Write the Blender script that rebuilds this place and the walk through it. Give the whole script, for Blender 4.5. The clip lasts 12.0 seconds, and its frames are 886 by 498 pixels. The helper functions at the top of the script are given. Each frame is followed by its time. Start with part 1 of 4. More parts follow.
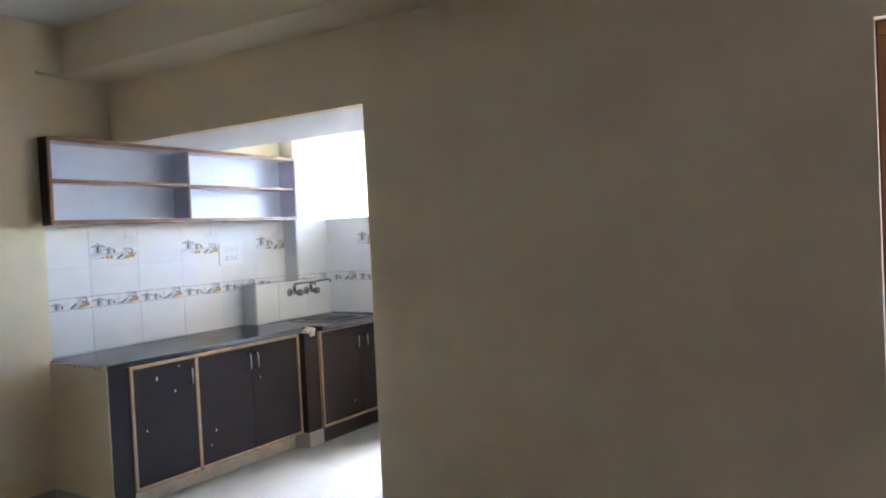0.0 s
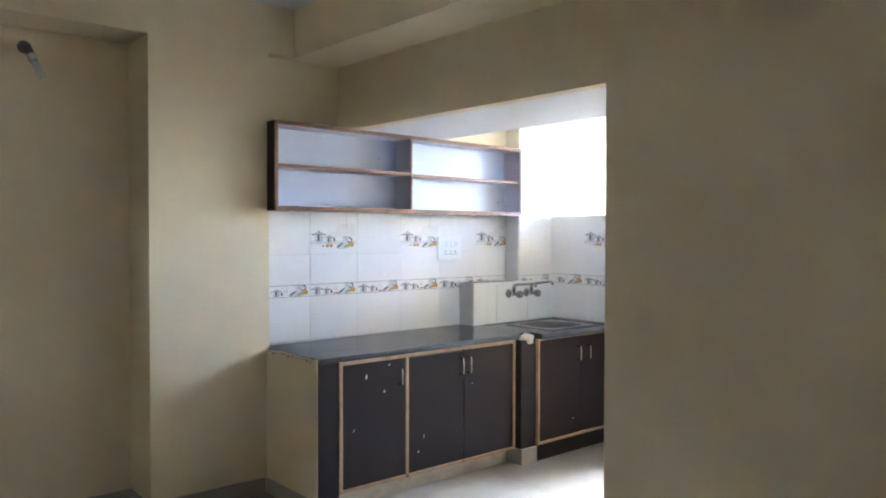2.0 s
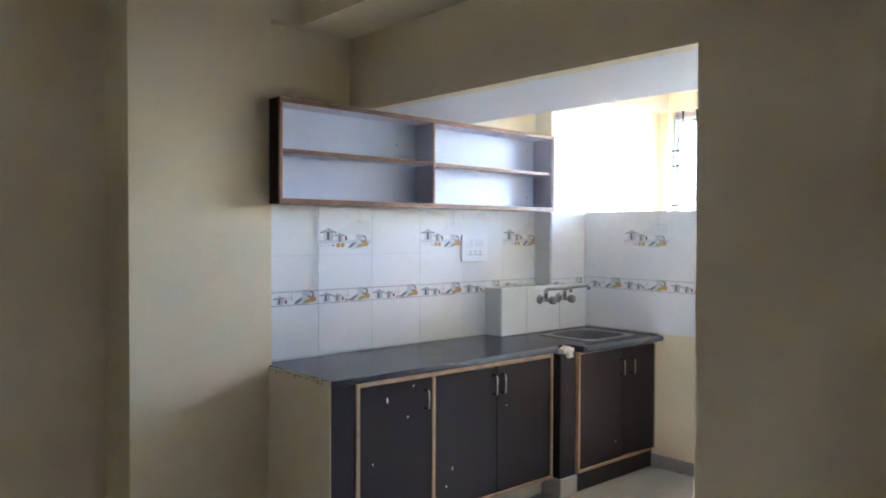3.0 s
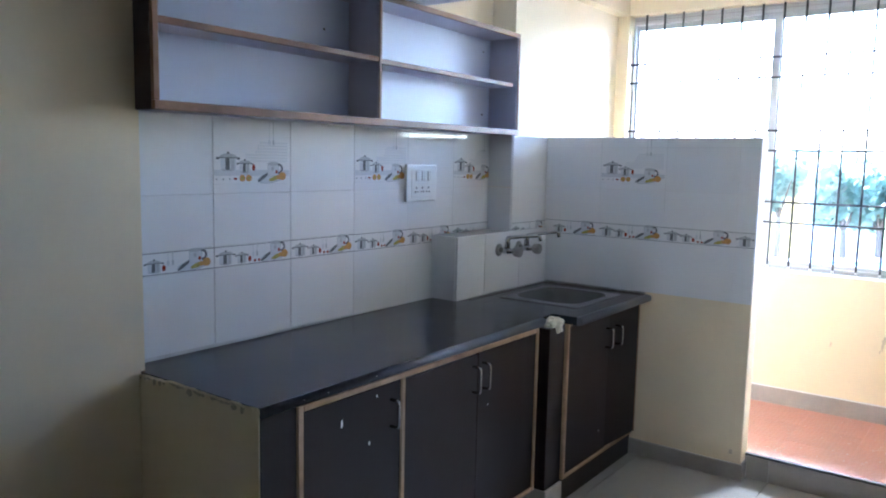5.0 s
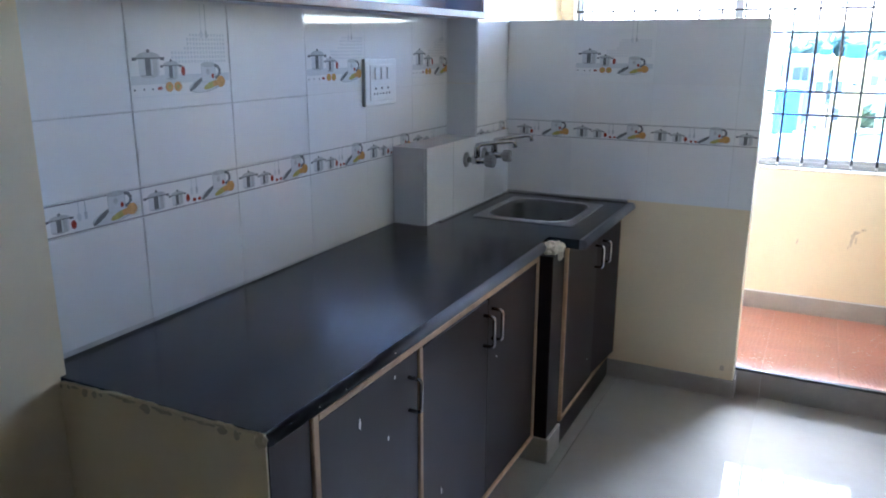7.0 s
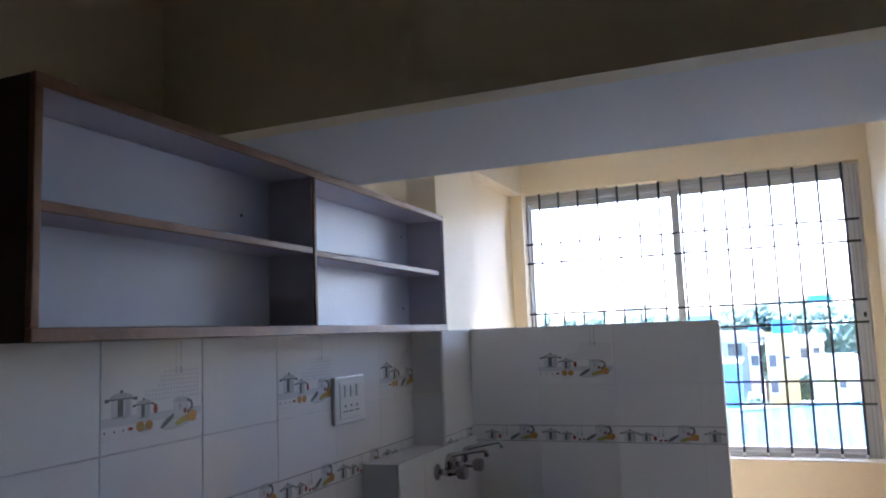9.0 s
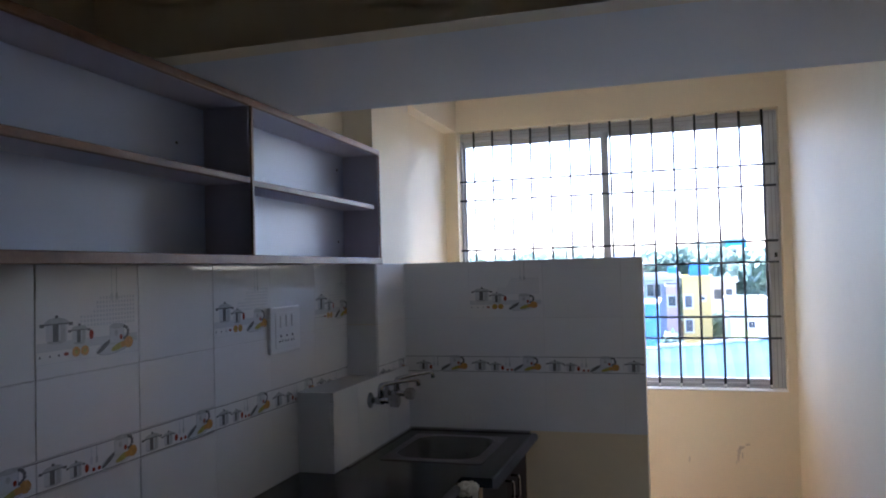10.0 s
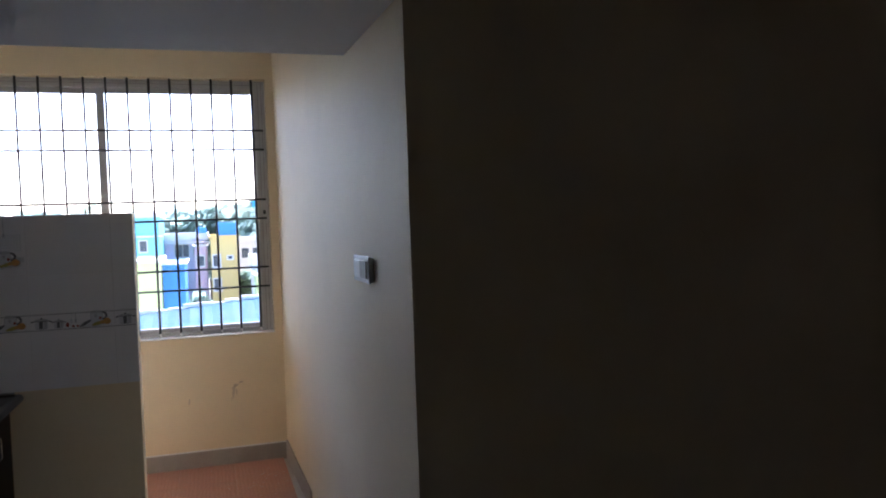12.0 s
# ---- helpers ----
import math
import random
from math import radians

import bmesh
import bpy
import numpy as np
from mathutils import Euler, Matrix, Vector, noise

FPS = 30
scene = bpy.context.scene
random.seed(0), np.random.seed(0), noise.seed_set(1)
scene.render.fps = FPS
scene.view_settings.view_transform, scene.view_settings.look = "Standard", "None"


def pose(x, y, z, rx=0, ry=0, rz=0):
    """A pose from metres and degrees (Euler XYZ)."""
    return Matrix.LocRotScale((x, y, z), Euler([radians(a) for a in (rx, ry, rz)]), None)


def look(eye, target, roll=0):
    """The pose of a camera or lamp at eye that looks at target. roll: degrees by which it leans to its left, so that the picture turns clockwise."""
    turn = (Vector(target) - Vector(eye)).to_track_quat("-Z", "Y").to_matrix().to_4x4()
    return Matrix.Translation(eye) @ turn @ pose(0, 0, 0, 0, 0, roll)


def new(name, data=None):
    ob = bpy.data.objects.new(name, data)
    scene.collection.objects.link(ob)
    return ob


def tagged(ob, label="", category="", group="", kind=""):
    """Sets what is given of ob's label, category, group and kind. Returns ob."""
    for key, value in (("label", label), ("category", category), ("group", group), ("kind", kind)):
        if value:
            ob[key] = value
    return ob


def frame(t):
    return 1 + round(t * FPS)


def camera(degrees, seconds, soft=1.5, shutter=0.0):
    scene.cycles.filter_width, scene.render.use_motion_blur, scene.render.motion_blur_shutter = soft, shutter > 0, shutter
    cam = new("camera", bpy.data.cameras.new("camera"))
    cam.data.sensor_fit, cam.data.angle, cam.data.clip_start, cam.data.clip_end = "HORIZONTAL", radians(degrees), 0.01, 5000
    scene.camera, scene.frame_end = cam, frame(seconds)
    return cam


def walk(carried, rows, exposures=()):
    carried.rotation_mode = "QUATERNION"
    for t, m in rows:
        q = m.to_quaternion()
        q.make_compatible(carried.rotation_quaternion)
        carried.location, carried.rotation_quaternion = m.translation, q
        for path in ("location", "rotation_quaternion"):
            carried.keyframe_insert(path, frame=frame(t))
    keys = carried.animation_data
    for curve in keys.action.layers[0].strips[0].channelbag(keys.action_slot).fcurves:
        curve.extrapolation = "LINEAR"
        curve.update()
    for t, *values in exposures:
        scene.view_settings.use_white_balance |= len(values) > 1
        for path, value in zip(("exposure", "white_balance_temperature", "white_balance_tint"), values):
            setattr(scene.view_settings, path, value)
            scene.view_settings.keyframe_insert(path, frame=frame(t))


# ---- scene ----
cam = camera(60.4, 12.0, soft=2.0)
PATH = [
    (0, (4.259, -2.476, 1.425), (3.172, -0.798, 1.378), -2.8),
    (0.5, (4.284, -2.382, 1.445), (2.913, -0.925, 1.446), -2.7),
    (1, (4.287, -2.329, 1.444), (2.805, -0.987, 1.417), -2.9),
    (1.5, (4.185, -2.252, 1.433), (2.674, -0.943, 1.387), -2.0),
    (2, (3.899, -2.124, 1.442), (2.383, -0.82, 1.4), 0.1),
    (2.5, (3.623, -2.022, 1.444), (2.108, -0.717, 1.409), -0.2),
    (2.7, (3.497, -1.954, 1.433), (1.982, -0.649, 1.401), -0.1),
    (4.3, (2.477, -1.563, 1.445), (1.175, -0.056, 1.263), 0.7),
    (4.5, (2.356, -1.48, 1.444), (1.078, 0.046, 1.249), 0.1),
    (5, (2.086, -1.347, 1.441), (0.902, 0.248, 1.208), 1.2),
    (5.5, (1.809, -1.279, 1.459), (0.857, 0.454, 1.162), 0.5),
    (6, (1.623, -1.172, 1.43), (0.704, 0.56, 1.039), 0.9),
    (6.5, (1.497, -1.068, 1.454), (0.599, 0.647, 0.952), 0.5),
    (6.7, (1.462, -1.062, 1.458), (0.589, 0.656, 0.924), 0.6),
    (8.3, (1.332, -1.067, 1.523), (0.565, 0.777, 1.407), -1.0),
    (8.5, (1.338, -1.073, 1.535), (0.572, 0.775, 1.538), -1.5),
    (9, (1.347, -1.076, 1.552), (0.594, 0.764, 1.773), -2.2),
    (9.5, (1.346, -1.082, 1.545), (0.601, 0.764, 1.731), -2.1),
    (10, (1.339, -1.122, 1.531), (0.751, 0.789, 1.587), -1.5),
    (10.5, (1.318, -1.193, 1.507), (1.02, 0.785, 1.504), -1.7),
    (11, (1.343, -1.253, 1.508), (1.367, 0.747, 1.463), -1.8),
    (11.5, (1.404, -1.324, 1.507), (1.735, 0.647, 1.437), -1.8),
    (12, (1.515, -1.414, 1.505), (2.101, 0.496, 1.42), -1.9),
]

EXPOSURES = [(0, 6.50, 5350, 20), (0.5, 6.60, 5450, 20), (1.5, 6.70, 5500, 20), (2.5, 6.48, 5450, 20), (4.5, 5.60, 5050, 20), (5.5, 5.35, 4950, 20), (6.5, 5.35, 4950, 20), (8.3, 5.50, 5150, 22), (8.5, 5.25, 5250, 24),
             (8.8, 4.50, 5350, 27), (9.0, 4.20, 5350, 27), (9.5, 3.80, 5300, 27), (10.5, 3.50, 5450, 27), (12.0, 3.10, 5700, 27)]
walk(cam, [(t, look(eye, target, roll)) for t, eye, target, roll in PATH], EXPOSURES)

# ---- world, sun, daylight ----
world = bpy.data.worlds.new("world")
scene.world = world
world.use_nodes = True
wn = world.node_tree.nodes
sky = wn.new("ShaderNodeTexSky")
sky.sky_type = "NISHITA"
sky.sun_disc = False
sky.sun_elevation = radians(52)
sky.sun_rotation = radians(9)
sky.air_density, sky.dust_density, sky.ozone_density = 1.0, 1.5, 1.0
wn["Background"].inputs["Strength"].default_value = 0.13
world.node_tree.links.new(sky.outputs["Color"], wn["Background"].inputs["Color"])

sun_data = bpy.data.lights.new("sun", "SUN")
sun_data.energy, sun_data.angle, sun_data.color = 2.5, radians(42), (1.0, 0.95, 0.88)
sun = new("sun", sun_data)
sun.matrix_world = look((1.2, 7.8, 10.1), (0, 0, 0))

# daylight standing in the opening of the doorway at the end of the hall
door_light = bpy.data.lights.new("doorway_daylight", "AREA")
door_light.shape, door_light.size, door_light.size_y, door_light.energy, door_light.color = "RECTANGLE", 0.30, 1.96, 0.225, (0.84, 0.90, 1.0)
new("doorway_daylight", door_light).matrix_world = look((4.300, 0.63, 1.0), (4.300, -1.0, 1.0))

# ---- materials ----
def mat(name, colour, rough=0.5, metal=0.0, vary=0.08, scale=6.0, fine=90.0, bump=0.05, dirt=None, dirt_amount=0.0,
        dirt_scale=3.0, spec=0.5, random_tint=0.0, coat=0.0, stretch=(1, 1, 1), rough_vary=0.08):
    m = bpy.data.materials.new(name)
    m.use_nodes = True
    n, l = m.node_tree.nodes, m.node_tree.links
    b = n["Principled BSDF"]
    b.inputs["Metallic"].default_value = metal
    b.inputs["Specular IOR Level"].default_value = spec
    b.inputs["Coat Weight"].default_value = coat
    tc = n.new("ShaderNodeTexCoord")
    mp = n.new("ShaderNodeMapping")
    mp.inputs["Scale"].default_value = stretch
    l.new(tc.outputs["Object"], mp.inputs["Vector"])
    big = n.new("ShaderNodeTexNoise")
    big.inputs["Scale"].default_value, big.inputs["Detail"].default_value = scale, 6
    small = n.new("ShaderNodeTexNoise")
    small.inputs["Scale"].default_value, small.inputs["Detail"].default_value = fine, 3
    l.new(mp.outputs["Vector"], big.inputs["Vector"])
    l.new(mp.outputs["Vector"], small.inputs["Vector"])
    mixn = n.new("ShaderNodeMath")
    mixn.operation = "MULTIPLY_ADD"
    l.new(small.outputs["Fac"], mixn.inputs[0])
    mixn.inputs[1].default_value = 0.35
    l.new(big.outputs["Fac"], mixn.inputs[2])
    ramp = n.new("ShaderNodeMapRange")
    ramp.inputs["From Min"].default_value, ramp.inputs["From Max"].default_value = 0.35, 1.0
    ramp.inputs["To Min"].default_value, ramp.inputs["To Max"].default_value = 1 - vary, 1 + vary
    l.new(mixn.outputs["Value"], ramp.inputs["Value"])
    hsv = n.new("ShaderNodeHueSaturation")
    hsv.inputs["Color"].default_value = (*colour, 1)
    l.new(ramp.outputs["Result"], hsv.inputs["Value"])
    last = hsv.outputs["Color"]
    if random_tint:
        info = n.new("ShaderNodeObjectInfo")
        mr = n.new("ShaderNodeMapRange")
        mr.inputs["To Min"].default_value, mr.inputs["To Max"].default_value = 1 - random_tint, 1 + random_tint
        l.new(info.outputs["Random"], mr.inputs["Value"])
        h2 = n.new("ShaderNodeHueSaturation")
        l.new(last, h2.inputs["Color"])
        l.new(mr.outputs["Result"], h2.inputs["Value"])
        last = h2.outputs["Color"]
    if dirt:
        dn = n.new("ShaderNodeTexNoise")
        dn.inputs["Scale"].default_value, dn.inputs["Detail"].default_value, dn.inputs["Roughness"].default_value = dirt_scale, 8, 0.65
        l.new(tc.outputs["Object"], dn.inputs["Vector"])
        dr = n.new("ShaderNodeMapRange")
        dr.inputs["From Min"].default_value, dr.inputs["From Max"].default_value = 0.5, 0.75
        dr.inputs["To Max"].default_value = dirt_amount
        l.new(dn.outputs["Fac"], dr.inputs["Value"])
        mx = n.new("ShaderNodeMix")
        mx.data_type = "RGBA"
        l.new(dr.outputs["Result"], mx.inputs["Factor"])
        l.new(last, mx.inputs["A"])
        mx.inputs["B"].default_value = (*dirt, 1)
        last = mx.outputs["Result"]
    l.new(last, b.inputs["Base Color"])
    rr = n.new("ShaderNodeMapRange")
    rr.inputs["To Min"].default_value, rr.inputs["To Max"].default_value = max(0.02, rough - rough_vary), min(1, rough + rough_vary)
    l.new(big.outputs["Fac"], rr.inputs["Value"])
    l.new(rr.outputs["Result"], b.inputs["Roughness"])
    if bump:
        bp = n.new("ShaderNodeBump")
        bp.inputs["Strength"].default_value, bp.inputs["Distance"].default_value = bump, 0.01
        l.new(mixn.outputs["Value"], bp.inputs["Height"])
        l.new(bp.outputs["Normal"], b.inputs["Normal"])
    return m

CREAM = mat("cream_paint", (0.81, 0.684, 0.468), 0.62, vary=0.035, scale=2.2, fine=60, bump=0.06, dirt=(0.55, 0.45, 0.30), dirt_amount=0.16, dirt_scale=2.6)
WHITE = mat("white_paint", (0.80, 0.79, 0.78), 0.7, vary=0.03, scale=2, fine=70, bump=0.06)
TILE = mat("white_glazed_tile", (0.80, 0.79, 0.79), 0.05, spec=0.5, vary=0.015, scale=3, fine=14, bump=0.012, random_tint=0.02, rough_vary=0.03)
GROUT = mat("grey_grout", (0.62, 0.61, 0.60), 0.9, vary=0.12, scale=30, fine=200)
FGROUT = mat("beige_floor_grout", (0.40, 0.37, 0.33), 0.9, vary=0.15, scale=20, fine=150)
GRANITE = mat("dark_granite", (0.024, 0.027, 0.035), 0.20, spec=0.38, vary=0.25, scale=2.2, fine=260, bump=0.006, rough_vary=0.07)
# worn nosing, base colour lightened to carry the bluish sheen along the edge
GRANITE_EDGE = mat("worn_sheen_granite_nosing", (0.085, 0.094, 0.112), 0.48, vary=0.25, scale=14, fine=200, bump=0.03, rough_vary=0.06)
LAMINATE = mat("dark_brown_laminate", (0.0155, 0.010, 0.011), 0.42, spec=0.22, vary=0.16, scale=4, fine=240, bump=0.03, stretch=(1, 1, 0.15), random_tint=0.06)
EDGING = mat("raw_wood_edging", (0.42, 0.27, 0.15), 0.6, vary=0.3, scale=9, fine=120, bump=0.12, stretch=(1, 1, 1), dirt=(0.16, 0.09, 0.05), dirt_amount=0.6, dirt_scale=14)
SHELFWOOD = mat("brown_wood_edging", (0.22, 0.11, 0.055), 0.5, vary=0.35, scale=8, fine=110, bump=0.12, dirt=(0.36, 0.21, 0.11), dirt_amount=0.4, dirt_scale=10)
DARKWOOD = mat("dark_stained_side", (0.045, 0.025, 0.018), 0.5, vary=0.25, scale=8, fine=120, bump=0.08)
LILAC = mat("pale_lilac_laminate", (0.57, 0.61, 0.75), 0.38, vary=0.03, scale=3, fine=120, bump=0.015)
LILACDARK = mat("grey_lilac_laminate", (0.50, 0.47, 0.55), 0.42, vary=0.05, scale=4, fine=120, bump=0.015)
FLOORTILE = mat("vitrified_floor_tile", (0.37, 0.345, 0.305), 0.032, vary=0.06, scale=4, fine=40, bump=0.006, random_tint=0.03, dirt=(0.26, 0.235, 0.20), dirt_amount=0.35, dirt_scale=5, rough_vary=0.02)
SKIRT = mat("grey_skirting_tile", (0.36, 0.325, 0.29), 0.35, vary=0.12, scale=7, fine=80, bump=0.03, random_tint=0.05, dirt=(0.55, 0.5, 0.42), dirt_amount=0.3, dirt_scale=9)
STEEL = mat("stainless_steel", (0.17, 0.167, 0.163), 0.30, metal=1.0, vary=0.08, scale=12, fine=200, bump=0.02)
DULLSTEEL = mat("dull_dusty_steel", (0.17, 0.166, 0.165), 0.42, metal=0.8, vary=0.12, scale=14, fine=180, bump=0.02, dirt=(0.30, 0.28, 0.25), dirt_amount=0.5, dirt_scale=12)
CHROME = mat("chrome", (0.50, 0.50, 0.52), 0.16, metal=1.0, vary=0.06, scale=20, fine=200, bump=0.01)
TARNISH = mat("tarnished_chrome", (0.30, 0.29, 0.28), 0.32, metal=1.0, vary=0.25, scale=30, fine=200, bump=0.04)
PLASTIC = mat("white_plastic", (0.78, 0.78, 0.77), 0.3, vary=0.02, bump=0.0)
GREYPLASTIC = mat("grey_plastic", (0.30, 0.30, 0.30), 0.35, vary=0.04, bump=0.0)
BLACK = mat("black_plastic", (0.02, 0.02, 0.02), 0.5, vary=0.05, bump=0.0)
IRON = mat("painted_iron_bar", (0.05, 0.05, 0.055), 0.5, vary=0.2, scale=20, fine=160, bump=0.05)
ALU = mat("anodised_aluminium", (0.52, 0.52, 0.53), 0.35, metal=0.15, vary=0.06, scale=10, fine=150, bump=0.02)
CEMENT = mat("white_cement", (0.66, 0.61, 0.48), 0.9, vary=0.2, scale=25, fine=140, bump=0.5, dirt=(0.3, 0.26, 0.2), dirt_amount=0.5, dirt_scale=30)
PLINTH = mat("dusty_plinth", (0.44, 0.38, 0.29), 0.8, vary=0.18, scale=9, fine=90, bump=0.12, dirt=(0.20, 0.17, 0.13), dirt_amount=0.5, dirt_scale=8)
STAIN = mat("damp_stain", (0.57, 0.47, 0.34), 0.8, vary=0.2, scale=30, fine=150, bump=0.05)
GRIME = mat("edge_grime", (0.50, 0.415, 0.29), 0.85, vary=0.3, scale=40, fine=150, bump=0.3)
FILLET = mat("grey_cement", (0.30, 0.29, 0.28), 0.8, vary=0.3, scale=30, fine=120, bump=0.3, dirt=(0.4, 0.38, 0.35), dirt_amount=0.5, dirt_scale=18)
FLECK = mat("paint_fleck", (0.66, 0.64, 0.60), 0.7, vary=0.1, bump=0.05)
DOORWOOD = mat("varnished_door_wood", (0.34, 0.17, 0.06), 0.4, vary=0.25, scale=6, fine=90, bump=0.06, stretch=(1, 1, 0.2))
# prints on the tiles
P_STEEL = mat("print_grey", (0.48, 0.49, 0.50), 0.15, vary=0.2, scale=60, fine=300, bump=0)
P_DARK = mat("print_dark", (0.17, 0.17, 0.18), 0.15, vary=0.2, scale=60, bump=0)
P_PALE = mat("print_pale", (0.63, 0.64, 0.66), 0.12, vary=0.05, scale=60, bump=0)
P_RED = mat("print_red", (0.30, 0.05, 0.03), 0.15, vary=0.2, scale=90, bump=0)
P_ORANGE = mat("print_orange", (0.58, 0.32, 0.11), 0.15, vary=0.2, scale=90, bump=0)
P_GREEN = mat("print_olive", (0.42, 0.38, 0.12), 0.15, vary=0.25, scale=90, bump=0)
PRINTS = [P_STEEL, P_DARK, P_PALE, P_RED, P_ORANGE, P_GREEN]

def terracotta():
    m = mat("red_antiskid_tile", (0.56, 0.265, 0.19), 0.38, vary=0.12, scale=5, fine=60, bump=0, random_tint=0.05, dirt=(0.56, 0.36, 0.29), dirt_amount=0.5, dirt_scale=7)
    n, l = m.node_tree.nodes, m.node_tree.links
    tc = n.new("ShaderNodeTexCoord")
    wv = n.new("ShaderNodeTexWave")
    wv.inputs["Scale"].default_value, wv.inputs["Distortion"].default_value, wv.inputs["Detail"].default_value = 15, 7, 2
    wv.inputs["Detail Scale"].default_value = 1.4
    l.new(tc.outputs["Object"], wv.inputs["Vector"])
    bp = n.new("ShaderNodeBump")
    bp.inputs["Strength"].default_value, bp.inputs["Distance"].default_value = 0.35, 0.004
    l.new(wv.outputs["Fac"], bp.inputs["Height"])
    l.new(bp.outputs["Normal"], n["Principled BSDF"].inputs["Normal"])
    return m
TERRA = terracotta()

def pane_glass():
    m = bpy.data.materials.new("window_glass")
    m.use_nodes = True
    n, l = m.node_tree.nodes, m.node_tree.links
    n.remove(n["Principled BSDF"])
    tr, gl, mx = n.new("ShaderNodeBsdfTransparent"), n.new("ShaderNodeBsdfGlossy"), n.new("ShaderNodeMixShader")
    tr.inputs["Color"].default_value = (0.90, 0.94, 0.94, 1)
    gl.inputs["Roughness"].default_value = 0.03
    fr = n.new("ShaderNodeFresnel")
    fr.inputs["IOR"].default_value = 1.45
    l.new(fr.outputs["Fac"], mx.inputs["Fac"])
    l.new(tr.outputs["BSDF"], mx.inputs[1])
    l.new(gl.outputs["BSDF"], mx.inputs[2])
    l.new(mx.outputs["Shader"], n["Material Output"].inputs["Surface"])
    return m
GLASS = pane_glass()

# outdoors
GROUND = mat("dry_earth", (0.30, 0.26, 0.20), 0.95, vary=0.3, scale=0.2, fine=3, bump=0.1)
TURQ = mat("turquoise_roof_sheet", (0.007, 0.135, 0.215), 0.7, vary=0.12, scale=0.6, fine=8, bump=0.02, dirt=(0.03, 0.18, 0.25), dirt_amount=0.5, dirt_scale=0.8)
PALEWALL = mat("pale_wall", (0.66, 0.63, 0.58), 0.85, vary=0.1, scale=0.5, fine=6, bump=0.05, dirt=(0.4, 0.37, 0.33), dirt_amount=0.5, dirt_scale=1)
YELLOW = mat("yellow_wall", (0.66, 0.47, 0.17), 0.85, vary=0.08, scale=0.5, fine=6, bump=0.03)
LILACWALL = mat("lilac_wall", (0.60, 0.54, 0.64), 0.85, vary=0.08, scale=0.5, fine=6, bump=0.03)
PINKWALL = mat("pink_wall", (0.62, 0.42, 0.48), 0.85, vary=0.08, scale=0.5, fine=6, bump=0.03)
LIME = mat("lime_wall", (0.55, 0.62, 0.26), 0.85, vary=0.08, scale=0.5, fine=6, bump=0.03)
BLUEWALL = mat("blue_wall", (0.07, 0.25, 0.60), 0.8, vary=0.1, scale=0.5, fine=6, bump=0.03)
PALETURQ = mat("pale_turquoise_wall", (0.22, 0.58, 0.66), 0.8, vary=0.1, scale=0.5, fine=6, bump=0.03)
AZURE = mat("azure_wall", (0.08, 0.42, 0.66), 0.8, vary=0.1, scale=0.5, fine=6, bump=0.03)
DARKGLASS = mat("dark_far_window", (0.05, 0.06, 0.07), 0.25, vary=0.1, scale=1, bump=0)
LEAF = mat("leaves", (0.115, 0.16, 0.12), 0.6, vary=0.35, scale=0.7, fine=5, bump=0)
PALMLEAF = mat("palm_leaves", (0.13, 0.17, 0.08), 0.6, vary=0.3, scale=0.7, fine=5, bump=0)
for m in (LEAF, PALMLEAF):
    # leaves let the sun through; the pale bluish colour also stands in for haze
    n, l = m.node_tree.nodes, m.node_tree.links
    tl, mx = n.new("ShaderNodeBsdfTranslucent"), n.new("ShaderNodeMixShader")
    tl.inputs["Color"].default_value = (0.44, 0.56, 0.48, 1)
    mx.inputs["Fac"].default_value = 0.75
    l.new(n["Principled BSDF"].outputs["BSDF"], mx.inputs[1])
    l.new(tl.outputs["BSDF"], mx.inputs[2])
    l.new(mx.outputs["Shader"], n["Material Output"].inputs["Surface"])
BARK = mat("bark", (0.12, 0.09, 0.065), 0.9, vary=0.3, scale=3, fine=20, bump=0.2)
HILL = mat("far_hill", (0.16, 0.20, 0.20), 0.95, vary=0.15, scale=0.02, fine=0.3, bump=0)

# ---- building helpers ----
def origin_of(ob):
    v = Vector((0, 0, 0))
    while ob:
        v += ob.location
        ob = ob.parent
    return v

def mesh_from(name, bm, mats):
    me = bpy.data.meshes.new(name)
    bm.normal_update()
    bm.to_mesh(me)
    bm.free()
    for m in (mats if isinstance(mats, list) else [mats]):
        me.materials.append(m)
    return me

def smooth(bm, angle=40):
    lim = radians(angle)
    bm.normal_update()
    for f in bm.faces:
        f.smooth = True
    for e in bm.edges:
        if len(e.link_faces) == 2 and e.calc_face_angle(0) > lim:
            e.smooth = False

def part(name, bm, material, parent, label=""):
    bmesh.ops.translate(bm, vec=-origin_of(parent), verts=bm.verts)
    ob = new(name, mesh_from(name, bm, material))
    ob.parent = parent
    if label:
        tagged(ob, label)
    return ob

def solid(name, bm, material, label="", category="", group="", kind=""):
    return tagged(new(name, mesh_from(name, bm, material)), label, category, group, kind)

def thing(name, loc, label, category, group="", kind=""):
    ob = new(name)
    ob.location = loc
    ob.empty_display_size = 0.1
    return tagged(ob, label, category, group, kind)

